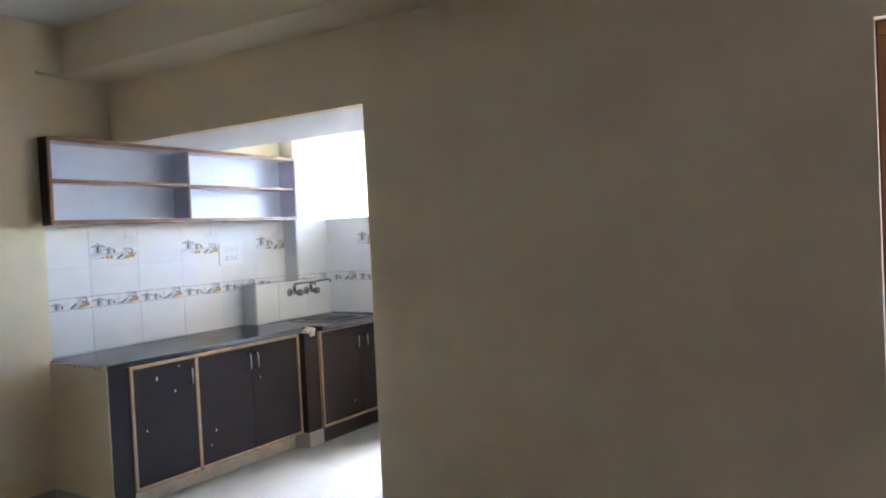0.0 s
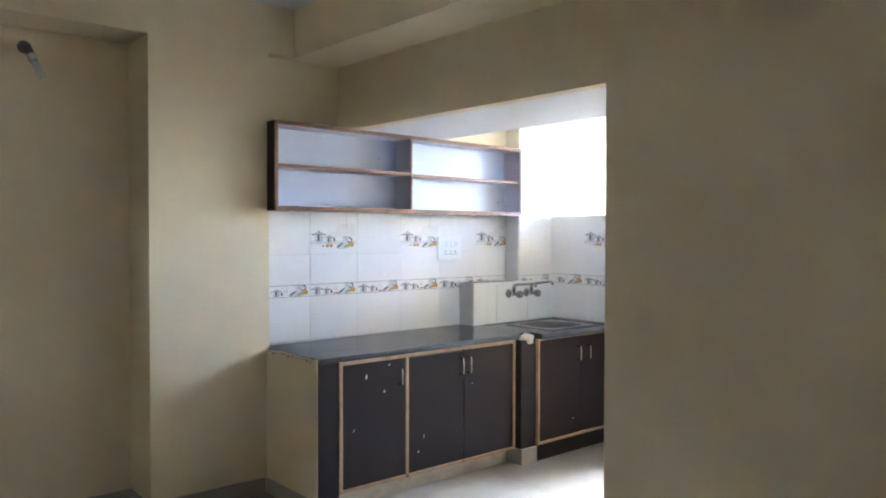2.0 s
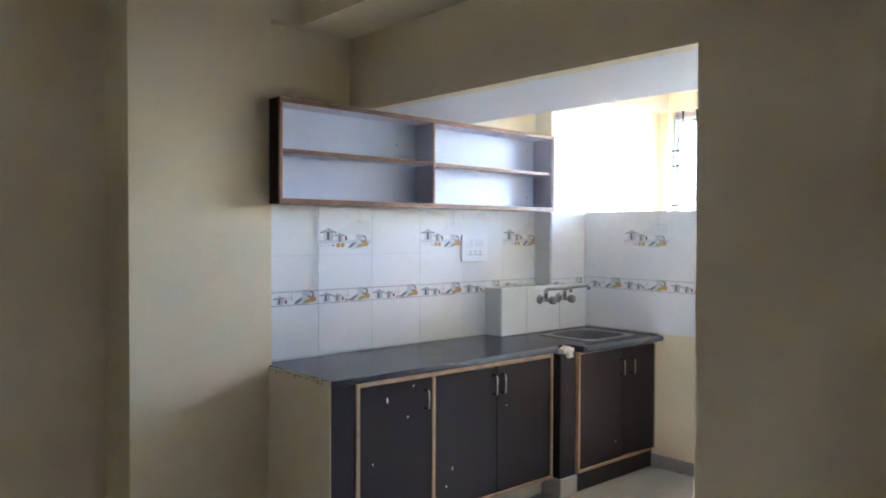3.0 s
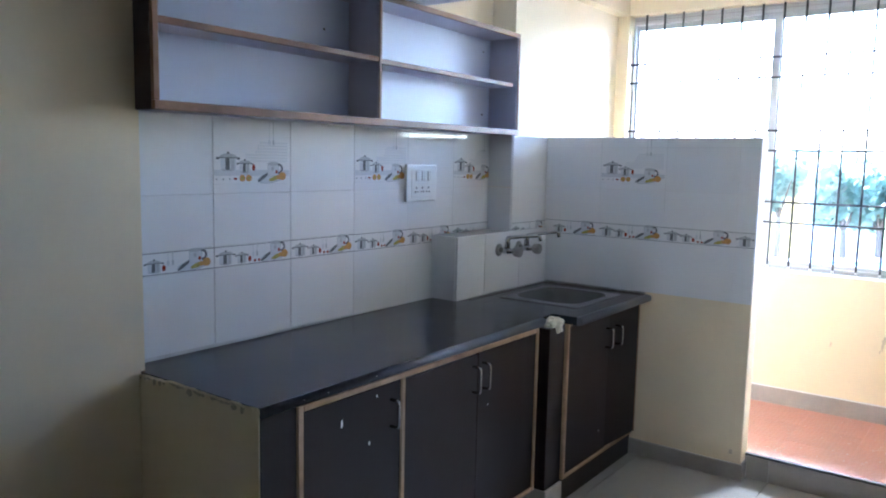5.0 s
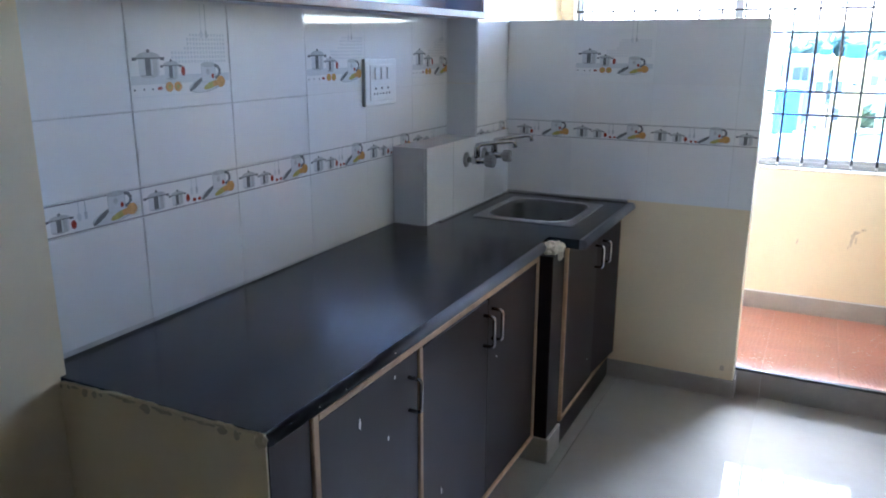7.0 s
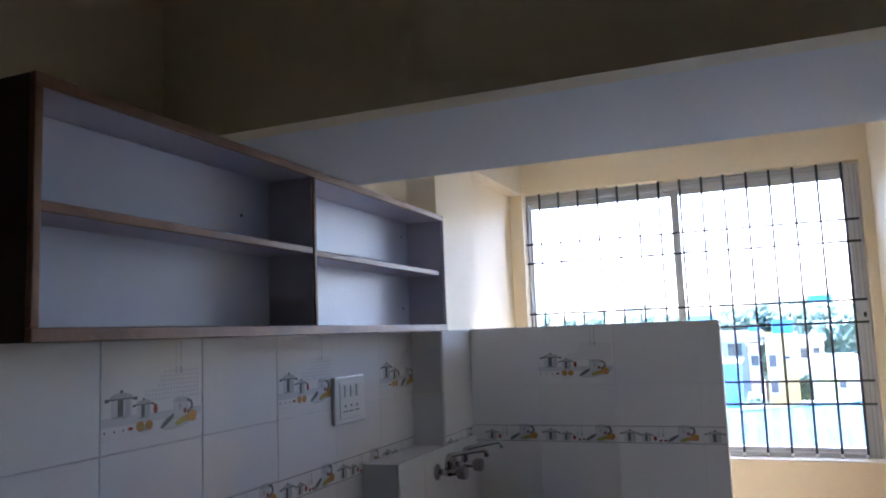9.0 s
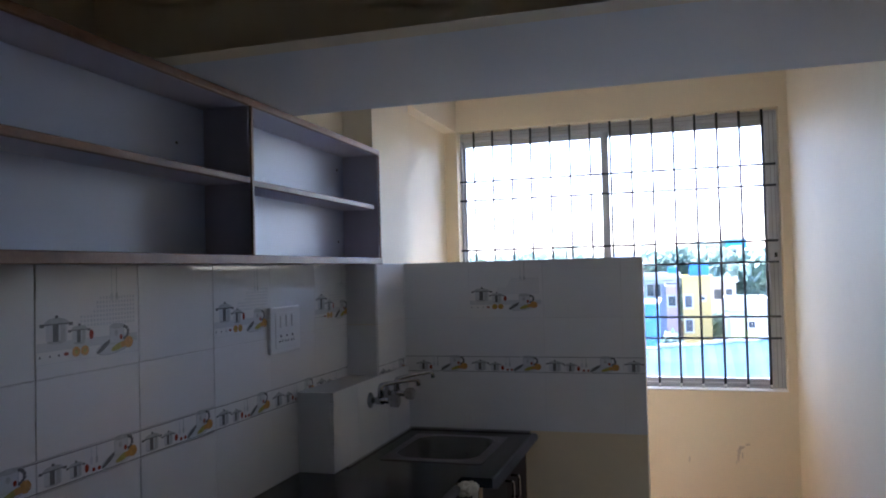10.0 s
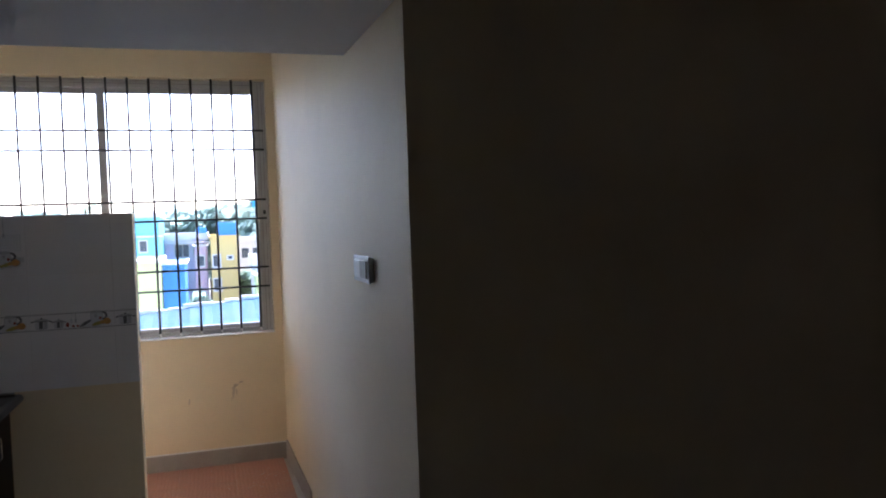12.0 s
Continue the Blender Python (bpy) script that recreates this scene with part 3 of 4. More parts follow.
# ---- taps ----
def swivel_tap(y, z, turn, rise):
    t = thing("sink_tap", (0.143, y, z), "tarnished chrome wall tap with long swivel spout", "tap", group="taps over the sink")
    part("flange", T([(0.143, y, z), (0.146, y, z), (0.152, y, z)], [0.031, 0.031, 0.018], seg=20), TARNISH, t)
    part("body", T([(0.148, y, z), (0.165, y, z), (0.172, y, z), (0.200, y, z), (0.206, y, z), (0.232, y, z)], [0.011, 0.011, 0.016, 0.016, 0.012, 0.012], seg=14), CHROME, t)
    bm = bmesh.new()
    n = 24
    rings = []
    for x, rr in ((0.228, 0.013), (0.232, 0.022), (0.262, 0.024), (0.268, 0.016)):
        rings.append([bm.verts.new((x, y + (rr + (0.0018 if k % 2 else -0.0012)) * math.cos(2 * math.pi * k / n), z + (rr + (0.0018 if k % 2 else -0.0012)) * math.sin(2 * math.pi * k / n))) for k in range(n)])
    for a, b in zip(rings, rings[1:]):
        for k in range(n):
            bm.faces.new((a[k], a[(k + 1) % n], b[(k + 1) % n], b[k]))
    bm.faces.new(rings[0][::-1])
    bm.faces.new(rings[-1])
    bmesh.ops.recalc_face_normals(bm, faces=bm.faces)
    part("knob", bm, TARNISH, t, "fluted knob")
    d = Vector((math.cos(radians(turn)), math.sin(radians(turn)), 0))
    p0 = Vector((0.190, y, z))
    up = lambda h, k: p0 + Vector((0, 0, h)) + d * k
    pts = [up(0.010, 0), up(0.050, 0), up(0.059, 0.004), up(0.064, 0.016), up(0.066 + rise * 0.55, 0.085), up(0.066 + rise, 0.140), up(0.061 + rise, 0.152), up(0.042 + rise, 0.155)]
    part("spout", T(pts, [0.013, 0.013, 0.012, 0.009, 0.008, 0.008, 0.009, 0.010], seg=12), CHROME, t)
    return t
swivel_tap(1.720, 1.018, 33, 0.008)
swivel_tap(1.900, 1.018, 28, 0.016)

# ---- cabinets ----
def d_handle(door, x, y, z0, z1):
    r = 0.034
    pts = [(x, y, z0 + 0.006), (x + r - 0.008, y, z0 + 0.006), (x + r - 0.002, y, z0 + 0.009), (x + r, y, z0 + 0.016), (x + r, y, z1 - 0.016), (x + r - 0.002, y, z1 - 0.009), (x + r - 0.008, y, z1 - 0.006), (x, y, z1 - 0.006)]
    return part("handle", T(pts, 0.0048, seg=12), CHROME, door, "chrome D-shaped handle")

def flecks(door, x, spots):
    for y, z, w, h in spots:
        bm = bmesh.new()
        pts = [(y - w, z - h * 0.6), (y + w * 0.3, z - h), (y + w, z + h * 0.2), (y + w * 0.4, z + h), (y - w * 0.7, z + h * 0.7)]
        lo = [bm.verts.new((x, a, b)) for a, b in pts]
        hi = [bm.verts.new((x + 0.001, a, b)) for a, b in pts]
        bm.faces.new(hi)
        for i in range(5):
            bm.faces.new((lo[i], lo[(i + 1) % 5], hi[(i + 1) % 5], hi[i]))
        part("paint_fleck", bm, FLECK, door, "white paint splash")

FX = 0.606
base_cab = thing("base_cabinet", (0.3, 0.6, 0), "dark brown laminate base cabinet with raw wood edging", "base cabinet")
part("carcass", B(0.02, FX - 0.020, -0.060, 1.3025, 0.085, TOP - THK), LAMINATE, base_cab)
part("filler_panel", B(FX - 0.019, FX, END_Y, 0.007, 0.045, TOP - THK - 0.001, bev=0.002), LAMINATE, base_cab)
part("plinth", B(0.10, 0.541, -0.06, 1.290, 0.0, 0.085), PLINTH, base_cab, "dusty cement plinth")
EZ0, EZ1 = 0.094, 0.777
for y0, y1, z0, z1 in ((0.008, 0.028, EZ0, EZ1), (0.441, 0.459, EZ0 + 0.018, EZ1 - 0.018), (1.285, 1.303, EZ0, EZ1),
                       (0.028, 1.285, EZ1 - 0.018, EZ1), (0.028, 0.441, EZ0, EZ0 + 0.018), (0.459, 1.285, EZ0, EZ0 + 0.018)):
    part("edging_strip", B(FX - 0.018, FX + 0.006, y0, y1, z0, z1, bev=0.0025), EDGING, base_cab, "raw wood edging strip")
d1 = part("door", B(FX - 0.017, FX + 0.002, 0.0295, 0.4395, 0.1135, 0.7575, bev=0.002), LAMINATE, base_cab)
d2 = part("door", B(FX - 0.017, FX + 0.002, 0.4605, 0.870, 0.1135, 0.752, bev=0.002), LAMINATE, base_cab)
d3 = part("door", B(FX - 0.017, FX + 0.002, 0.872, 1.2835, 0.1135, 0.7575, bev=0.002), LAMINATE, base_cab)
d_handle(d1, FX + 0.002, 0.391, 0.613, 0.710)
d_handle(d2, FX + 0.002, 0.838, 0.615, 0.720)
d_handle(d3, FX + 0.002, 0.899, 0.617, 0.722)
flecks(d1, FX + 0.002, [(0.176, 0.683, 0.004, 0.013), (0.293, 0.592, 0.003, 0.006), (0.326, 0.730, 0.0025, 0.005), (0.097, 0.41, 0.002, 0.006)])
flecks(d2, FX + 0.002, [(0.567, 0.30, 0.002, 0.010), (0.528, 0.22, 0.003, 0.006)])
flecks(d3, FX + 0.002, [(0.94, 0.55, 0.002, 0.004)])
# plastered end of the counter; its ragged upper edge climbs over the slab towards the front
bm = bmesh.new()
ex = np.linspace(PIL_X + 0.001, FX - 0.001, 41)
ez = [TOP - 0.0135 - 0.006 * max(0, 1 - (x - 0.07) / 0.12) + 0.003 * noise.noise(Vector((x * 22, 0.4, 0))) + 0.0025 * noise.noise(Vector((x * 70, 1.7, 0))) for x in ex]
front = [bm.verts.new((x, END_Y - 0.0045, z)) for x, z in zip(ex, ez)]
back = [bm.verts.new((x, END_Y - 0.0005, z + 0.003)) for x, z in zip(ex, ez)]
f_low = [bm.verts.new((x, END_Y - 0.0045, 0)) for x in (ex[0], ex[-1])]
b_low = [bm.verts.new((x, END_Y - 0.0005, 0)) for x in (ex[0], ex[-1])]
bm.faces.new([f_low[0], f_low[1]] + front[::-1])
bm.faces.new([b_low[1], b_low[0]] + back)
for i in range(40):
    bm.faces.new((front[i], front[i + 1], back[i + 1], back[i]))
bm.faces.new((f_low[1], b_low[1], back[-1], front[-1]))
bm.faces.new((b_low[0], f_low[0], front[0], back[0]))
bm.faces.new((f_low[0], b_low[0], b_low[1], f_low[1]))
end_wall = st("counter_end_wall", bm, CREAM, "cream plastered end wall under the worktop", "wall")
def end_top(x):
    return float(np.interp(x, ex, ez))
rnd = random.Random(31)
for i in range(26):
    x = 0.09 + 0.0185 * i + rnd.uniform(-0.012, 0.012)
    w, h = rnd.uniform(0.003, 0.016), rnd.uniform(0.0005, 0.004) + 0.012 * rnd.random() ** 4
    bm = bmesh.new()
    bmesh.ops.create_icosphere(bm, subdivisions=2, radius=1.0)
    for v in bm.verts:
        k = 1 + 0.5 * noise.noise(v.co * 1.9 + Vector((i, 0, 0)))
        v.co = Vector((x + w * k * v.co.x, END_Y - 0.0043 + 0.0010 * v.co.y, end_top(x) - 0.004 - h * 0.5 + (0.0015 + h * 0.6) * k * v.co.z))
    part("grime_patch", bm, GRIME, end_wall, "dark grime on the plaster edge")

bm = bmesh.new()
bmesh.ops.create_icosphere(bm, subdivisions=3, radius=1.0)
for v in bm.verts:
    k = 1 + 0.30 * noise.noise(v.co * 2.1) + 0.15 * noise.noise(v.co * 5)
    v.co = Vector((0.596 + 0.014 * k * v.co.x, END_Y - 0.005 + 0.0055 * k * v.co.y, 0.790 + 0.016 * k * v.co.z))
smooth(bm, 60)
part("plaster_lump", bm, CREAM, end_wall, "rough plaster corner wrapping the worktop end")

KX = 0.658
sink_cab = thing("sink_cabinet", (0.4, 1.75, 0), "dark brown laminate sink cabinet standing proud of its neighbour", "sink cabinet")
part("carcass", B(0.02, KX - 0.022, 1.452, PART_Y - 0.002, 0.0, 0.60), LAMINATE, sink_cab)
part("pier", B(0.30, KX, 1.3045, 1.436, 0.100, TOP - THK - 0.001, bev=0.002), LAMINATE, sink_cab)
part("pier_skirting", B(0.30, KX + 0.008, 1.3035, 1.4455, 0.0, 0.099, bev=0.003), SKIRT, sink_cab, "grey tile skirting round the pier")
part("side_rail", B(0.30, KX - 0.02, 2.128, PART_Y - 0.003, 0.601, TOP - THK), LAMINATE, sink_cab)
part("plinth", B(KX - 0.02, KX - 0.002, 1.456, PART_Y - 0.003, 0.0, 0.098), LAMINATE, sink_cab)
for a in ((KX - 0.020, KX + 0.006, 1.456, 1.471, 0.100, 0.776), (KX - 0.020, KX + 0.006, 1.472, PART_Y - 0.003, 0.100, 0.116), (KX - 0.020, KX + 0.004, 1.472, PART_Y - 0.003, 0.762, 0.776)):
    part("edging_strip", B(*a, bev=0.0025), EDGING, sink_cab, "raw wood edging strip")
d4 = part("door", B(KX - 0.018, KX + 0.002, 1.473, 1.872, 0.118, 0.760, bev=0.002), LAMINATE, sink_cab)
bm = B(0.0, 0.020, 0.0, 0.289, 0.122, 0.760, bev=0.002)
bmesh.ops.transform(bm, matrix=pose(KX - 0.020, 1.875, 0, 0, 0, -4.5), verts=bm.verts)
d5 = part("door", bm, LAMINATE, sink_cab)
d_handle(d4, KX + 0.002, 1.838, 0.600, 0.700)
d_handle(d5, KX + 0.005, 1.935, 0.600, 0.698)
flecks(d4, KX + 0.002, [(1.80, 0.22, 0.006, 0.003)])
part("edging_strip", B(KX - 0.020, KX + 0.022, 2.1695, 2.1755, 0.118, 0.760, bev=0.002), EDGING, sink_cab)

# ---- sockets and switches ----
plate = thing("socket_plate", (0.0, 1.281, 1.26), "white plastic switch plate with three sockets on the tiles", "switch plate")
PY0, PY1, PZ0, PZ1 = 1.176, 1.386, 1.258, 1.418
part("cover", B(0.0, 0.014, PY0, PY1, PZ0, PZ1, bev=0.004, seg=2), PLASTIC, plate)
part("insert", B(0.014, 0.0165, PY0 + 0.030, PY1 - 0.030, PZ0 + 0.018, PZ1 - 0.020, bev=0.001), PLASTIC, plate)
for i in range(3):
    yc = 1.240 + 0.041 * i
    part("rocker", B(0.0165, 0.0215, yc - 0.0085, yc + 0.0085, 1.348, 1.389, bev=0.002), PLASTIC, plate)
    part("rocker_slot", B(0.0165, 0.0175, yc + 0.0095, yc + 0.0125, 1.348, 1.389), GREYPLASTIC, plate)
    for dy, dz, r in ((0, 1.318, 0.0045), (-0.009, 1.300, 0.0036), (0.009, 1.300, 0.0036)):
        part("socket_hole", T([(0.0164, yc + dy, dz), (0.0172, yc + dy, dz)], r, seg=10), BLACK, plate)

sw = thing("light_switch", (right_x(0.885), 0.885, 1.31), "white modular switch plate with silver surround on cream wall", "light switch")
def on_right(bm, y):
    bmesh.ops.transform(bm, matrix=Matrix.Translation((right_x(y), y, 0)) @ pose(0, 0, 0, 0, 0, math.degrees(math.atan(0.026))), verts=bm.verts)
    return bm
part("mounting_box", on_right(B(-0.012, -0.0005, -0.100, 0.100, 1.318, 1.390, bev=0.002), 0.885), PLASTIC, sw)
part("cover", on_right(B(-0.018, -0.0125, -0.105, 0.105, 1.313, 1.395, bev=0.003, seg=2), 0.885), ALU, sw, "silver grey surround")
part("insert", on_right(B(-0.0195, -0.018, -0.085, 0.085, 1.326, 1.382), 0.885), PLASTIC, sw)
for i in range(6):
    y0 = -0.083 + 0.0277 * i
    part("rocker", on_right(B(-0.023, -0.0197, y0, y0 + 0.0255, 1.328, 1.380, bev=0.002), 0.885), GREYPLASTIC if i in (0, 1, 2) else PLASTIC, sw)

# ---- bulb on the hall wall ----
BX, BY, BZ = HALL_X, -1.25, 2.335
lamp = thing("wall_bulb", (BX, BY, BZ), "unlit compact fluorescent bulb in a dark grey wall holder", "wall lamp")
part("holder_base", T([(BX, BY, BZ), (BX + 0.014, BY, BZ), (BX + 0.022, BY, BZ)], [0.030, 0.030, 0.020], seg=20), GREYPLASTIC, lamp)
part("socket", T([(BX + 0.020, BY, BZ), (BX + 0.050, BY + 0.006, BZ - 0.016), (BX + 0.070, BY + 0.014, BZ - 0.046)], [0.018, 0.019, 0.019], seg=14), GREYPLASTIC, lamp)
part("ballast", T([(BX + 0.069, BY + 0.0135, BZ - 0.044), (BX + 0.074, BY + 0.017, BZ - 0.056), (BX + 0.084, BY + 0.024, BZ - 0.080)], [0.018, 0.022, 0.019], seg=14), PLASTIC, lamp)
for k in range(3):
    o = Vector((0, 0.012 * math.cos(2.1 * k), 0)) + Vector((0.87, 0, 0.5)) * 0.012 * math.sin(2.1 * k)
    a, d = Vector((BX + 0.083, BY + 0.023, BZ - 0.076)) + o, Vector((0.040, 0.028, -0.085))
    part("tube", T([a, a + d * 0.95, a + d], [0.006, 0.006, 0.003], seg=8), P_PALE, lamp)

# ---- skirtings ----
def skirting(bms, label="grey tile skirting along the wall foot"):
    for bm in bms:
        solid("baseboard", bm, SKIRT, label, "skirting", kind="structure")
skirting([B(PIL_X, PIL_X + 0.010, PIL_Y0, END_Y - 0.015, 0, 0.085, bev=0.002), B(HALL_X, HALL_X + 0.010, -4.8, PIL_Y0, 0, 0.085, bev=0.002), B(PIL_X + 0.010, FX, END_Y - 0.014, END_Y - 0.005, 0, 0.085, bev=0.002),
          B(HALL_X + 0.010, PIL_X, PIL_Y0 - 0.01, PIL_Y0, 0, 0.085, bev=0.002),
          B(KX - 0.02, PX1 + 0.009, PART_Y - 0.007, PART_Y + 0.0035, 0, 0.078, bev=0.002), B(PX1 + 0.0005, PX1 + 0.009, PART_Y + 0.004, 2.236, 0, 0.086, bev=0.002),
          B(SIDE_X, right_x(BACK_Y), BACK_Y - 0.010, BACK_Y - 0.0005, 0.085, 0.186, bev=0.002), B(2.0, 4.105, WALL_Y - 0.010, WALL_Y - 0.0005, 0, 0.085, bev=0.002)])
for y0, y1, z0, z1 in ((0.66, 2.236, 0.0, 0.085), (2.25, BACK_Y - 0.011, 0.085, 0.200)):
    bm = prism(bmesh.new(), [(right_x(y0) - 0.010, y0), (right_x(y0) - 0.0005, y0), (right_x(y1) - 0.0005, y1), (right_x(y1) - 0.010, y1)], z0, z1)
    skirting([bm])
for x0, x1 in ((PX1 + 0.011, 1.303), (1.305, right_x(2.24) - 0.001)):
    skirting([B(x0, x1, 2.239, 2.2485, 0.0005, 0.1065, bev=0.001)], "grey tile riser of the step up")

# bright plaster line above the utility skirting, run by hand
bm = bmesh.new()
for i in range(34):
    x0 = 0.040 + 0.0550 * i
    k = 0.004 + 0.004 * abs(noise.noise(Vector((x0 * 7, 3.3, 0))))
    box(bm, x0, x0 + 0.0550, BACK_Y - 0.0085, BACK_Y - 0.0005, 0.1865, 0.1875 + k)
solid("trim", bm, WHITE, "rough white plaster line above the skirting", "trim", kind="structure")

# damp stains on the window wall
def blotch(x, z, w, h, seed):
    bm = bmesh.new()
    rnd = random.Random(seed)
    n = 14
    pts = []
    for k in range(n):
        a = 2 * math.pi * k / n
        r = 1 + rnd.uniform(-0.45, 0.35)
        pts.append((x + w * r * math.cos(a) + 0.3 * w * math.sin(a), z + h * r * math.sin(a)))
    lo = [bm.verts.new((a, BACK_Y + 0.0005, b)) for a, b in pts]
    hi = [bm.verts.new((a, BACK_Y - 0.0008, b)) for a, b in pts]
    bm.faces.new(hi)
    for i in range(n):
        bm.faces.new((lo[i], lo[(i + 1) % n], hi[(i + 1) % n], hi[i]))
    bmesh.ops.recalc_face_normals(bm, faces=bm.faces)
    part("stain", bm, STAIN, wall_window, "faint brown damp stain")
for args in ((1.617, 0.540, 0.011, 0.022, 3), (1.612, 0.508, 0.006, 0.026, 6), (1.634, 0.556, 0.016, 0.011, 4), (1.660, 0.572, 0.012, 0.008, 8), (1.632, 0.515, 0.004, 0.022, 9), (1.602, 0.478, 0.003, 0.012, 12), (1.365, 0.480, 0.004, 0.014, 5)):
    blotch(*args)
smudge = B(1.140, 1.156, PART_Y - 0.0012, PART_Y + 0.001, 0.118, 0.140, bev=0.0005)
part("smudge", smudge, STAIN, partition, "grey brown scuff")

# ---- outdoors ----
YARD = -9.0
st("ground", B(-900, 900, 4.6, 1800, YARD - 0.5, YARD), GROUND, "dusty earth ground running to the horizon", "ground")

def house(x0, x1, y0, depth, ztop, wall_m, label, wins=(), parapet=0.5, storeys=(), tank=None):
    h = thing("house", ((x0 + x1) / 2, y0 + depth / 2, YARD), label, "house")
    part("wall", B(x0, x1, y0, y0 + depth, YARD, ztop), wall_m, h)
    bm = B(x0 - 0.15, x1 + 0.15, y0 - 0.15, y0, ztop, ztop + parapet)
    box(bm, x0 - 0.15, x1 + 0.15, y0 + depth, y0 + depth + 0.15, ztop, ztop + parapet)
    box(bm, x0 - 0.15, x0, y0, y0 + depth, ztop, ztop + parapet)
    box(bm, x1, x1 + 0.15, y0, y0 + depth, ztop, ztop + parapet)
    part("parapet", bm, PALEWALL if wall_m is not YELLOW else YELLOW, h)
    for z in storeys:
        part("sunshade", B(x0 - 0.2, x1 + 0.2, y0 - 0.5, y0, z, z + 0.12), PALEWALL, h)
    for wx, wz, ww, wh in wins:
        w = part("window", box(box(box(B(wx - 0.08, wx, y0 - 0.06, y0, wz, wz + wh), wx + ww, wx + ww + 0.08, y0 - 0.06, y0, wz, wz + wh), wx - 0.08, wx + ww + 0.08, y0 - 0.06, y0, wz + wh, wz + wh + 0.08), wx - 0.1, wx + ww + 0.1, y0 - 0.12, y0, wz - 0.1, wz), PALEWALL, h)
        part("pane", B(wx, wx + ww, y0 - 0.03, y0 - 0.005, wz, wz + wh), DARKGLASS, w)
    if tank:
        tx, tw, th, m = tank
        part("roof_room", B(tx, tx + tw, y0 + 0.3, y0 + 2.2, ztop, ztop + th, bev=0.05), m, h)
    return h

house(1.60, 3.50, 55, 8, 0.55, YELLOW, "narrow yellow painted house among trees", wins=((1.75, -1.5, 0.45, 0.8), (1.75, -3.2, 0.45, 0.8), (2.75, -1.0, 0.3, 0.2)), parapet=0.15, tank=(2.1, 1.3, 1.05, BLUEWALL))
house(-1.7, 1.35, 60, 8, 0.35, LILACWALL, "lilac painted terrace house with white sunshades", wins=((0.35, -0.75, 0.8, 0.9), (0.5, -2.4, 0.6, 0.8), (-1.0, -0.9, 0.5, 0.9), (-0.4, -0.9, 0.4, 0.9)), storeys=(0.1,), tank=(0.55, 0.8, 0.95, BLUEWALL))
house(-2.6, -1.05, 40, 6, -0.35, LIME, "pale lime green painted house", parapet=0.12)
house(-1.0, 0.15, 43, 6, -0.65, BLUEWALL, "low bright blue painted house", parapet=0.05)
house(3.7, 5.8, 65, 8, -0.1, PALEWALL, "weathered pale house with flat roof", wins=((4.1, -1.4, 0.6, 0.8), (5.0, -1.4, 0.5, 0.8)), storeys=(0.0,))
house(0.45, 1.3, 57, 2.5, -0.1, PINKWALL, "small pink painted house front", wins=((0.6, -1.5, 0.5, 0.7),), parapet=0.1)
house(-13, -6.5, 75, 9, 1.4, PALEWALL, "long pale terrace house with dark windows", wins=tuple((-12.4 + 1.5 * i, -0.4, 0.7, 0.9) for i in range(4)), parapet=0.4)
house(-20, -15, 82, 8, 1.9, YELLOW, "distant yellow house behind trees", wins=((-19, 0, 0.8, 1.0), (-17, 0, 0.8, 1.0)))
house(-30, -23, 90, 9, 2.2, PALEWALL, "distant pale house behind trees", wins=tuple((-29 + 1.7 * i, 0.2, 0.8, 1.0) for i in range(4)))

house(-3.4, -1.75, 54, 7, 2.1, PALETURQ, "tall pale turquoise house with a flat roof", wins=((-3.0, -0.2, 0.45, 0.7), (-3.0, -1.9, 0.45, 0.7)), parapet=0.3, storeys=(0.75,))
house(5.8, 7.6, 76, 6, 3.7, AZURE, "tall azure painted house behind palms", wins=((6.2, 2.4, 0.5, 0.7), (6.9, 2.4, 0.4, 0.7)), parapet=0.2)
house(4.3, 6.6, 50, 5, -1.45, PALEWALL, "low whitewashed house with a pale roof", wins=((5.1, -2.3, 0.4, 0.5),), parapet=0.75)
house(4.2, 5.7, 47, 2.5, -1.75, LIME, "low pale green house front", wins=((5.2, -2.3, 0.35, 0.35),), parapet=0.1)

# neighbour's turquoise sheet roof
roof = thing("sheet_roof_shed", (-4, 26, YARD), "large shed with a turquoise ribbed sheet roof", "shed")
bm = bmesh.new()
prev = None
for i in range(121):
    x = -22 + 0.25 * i
    lift = 0.035 if i % 2 else 0.0
    tilt = 0.088 * (x - 1)
    a, b = bm.verts.new((x, 21.0, -2.95 + 0.3 * tilt + lift)), bm.verts.new((x, 28.0, -1.52 + tilt + lift))
    if prev:
        bm.faces.new((prev[0], a, b, prev[1]))
    prev = (a, b)
bmesh.ops.solidify(bm, geom=bm.faces[:], thickness=0.03)
part("roof", bm, TURQ, roof)
bm = bmesh.new()
for i in range(60):
    x = -22 + 0.5 * i
    z = -1.55 + 0.088 * (x - 1)
    box(bm, x, x + 0.48, 28.0, 28.2, z - 0.2, z + 0.16 + 0.05 * math.sin(i * 1.7))
part("parapet", bm, PALEWALL, roof, "weathered pale parapet")
part("wall", B(-22, 8, 21.3, 27.9, YARD, -3.6), PALEWALL, roof)

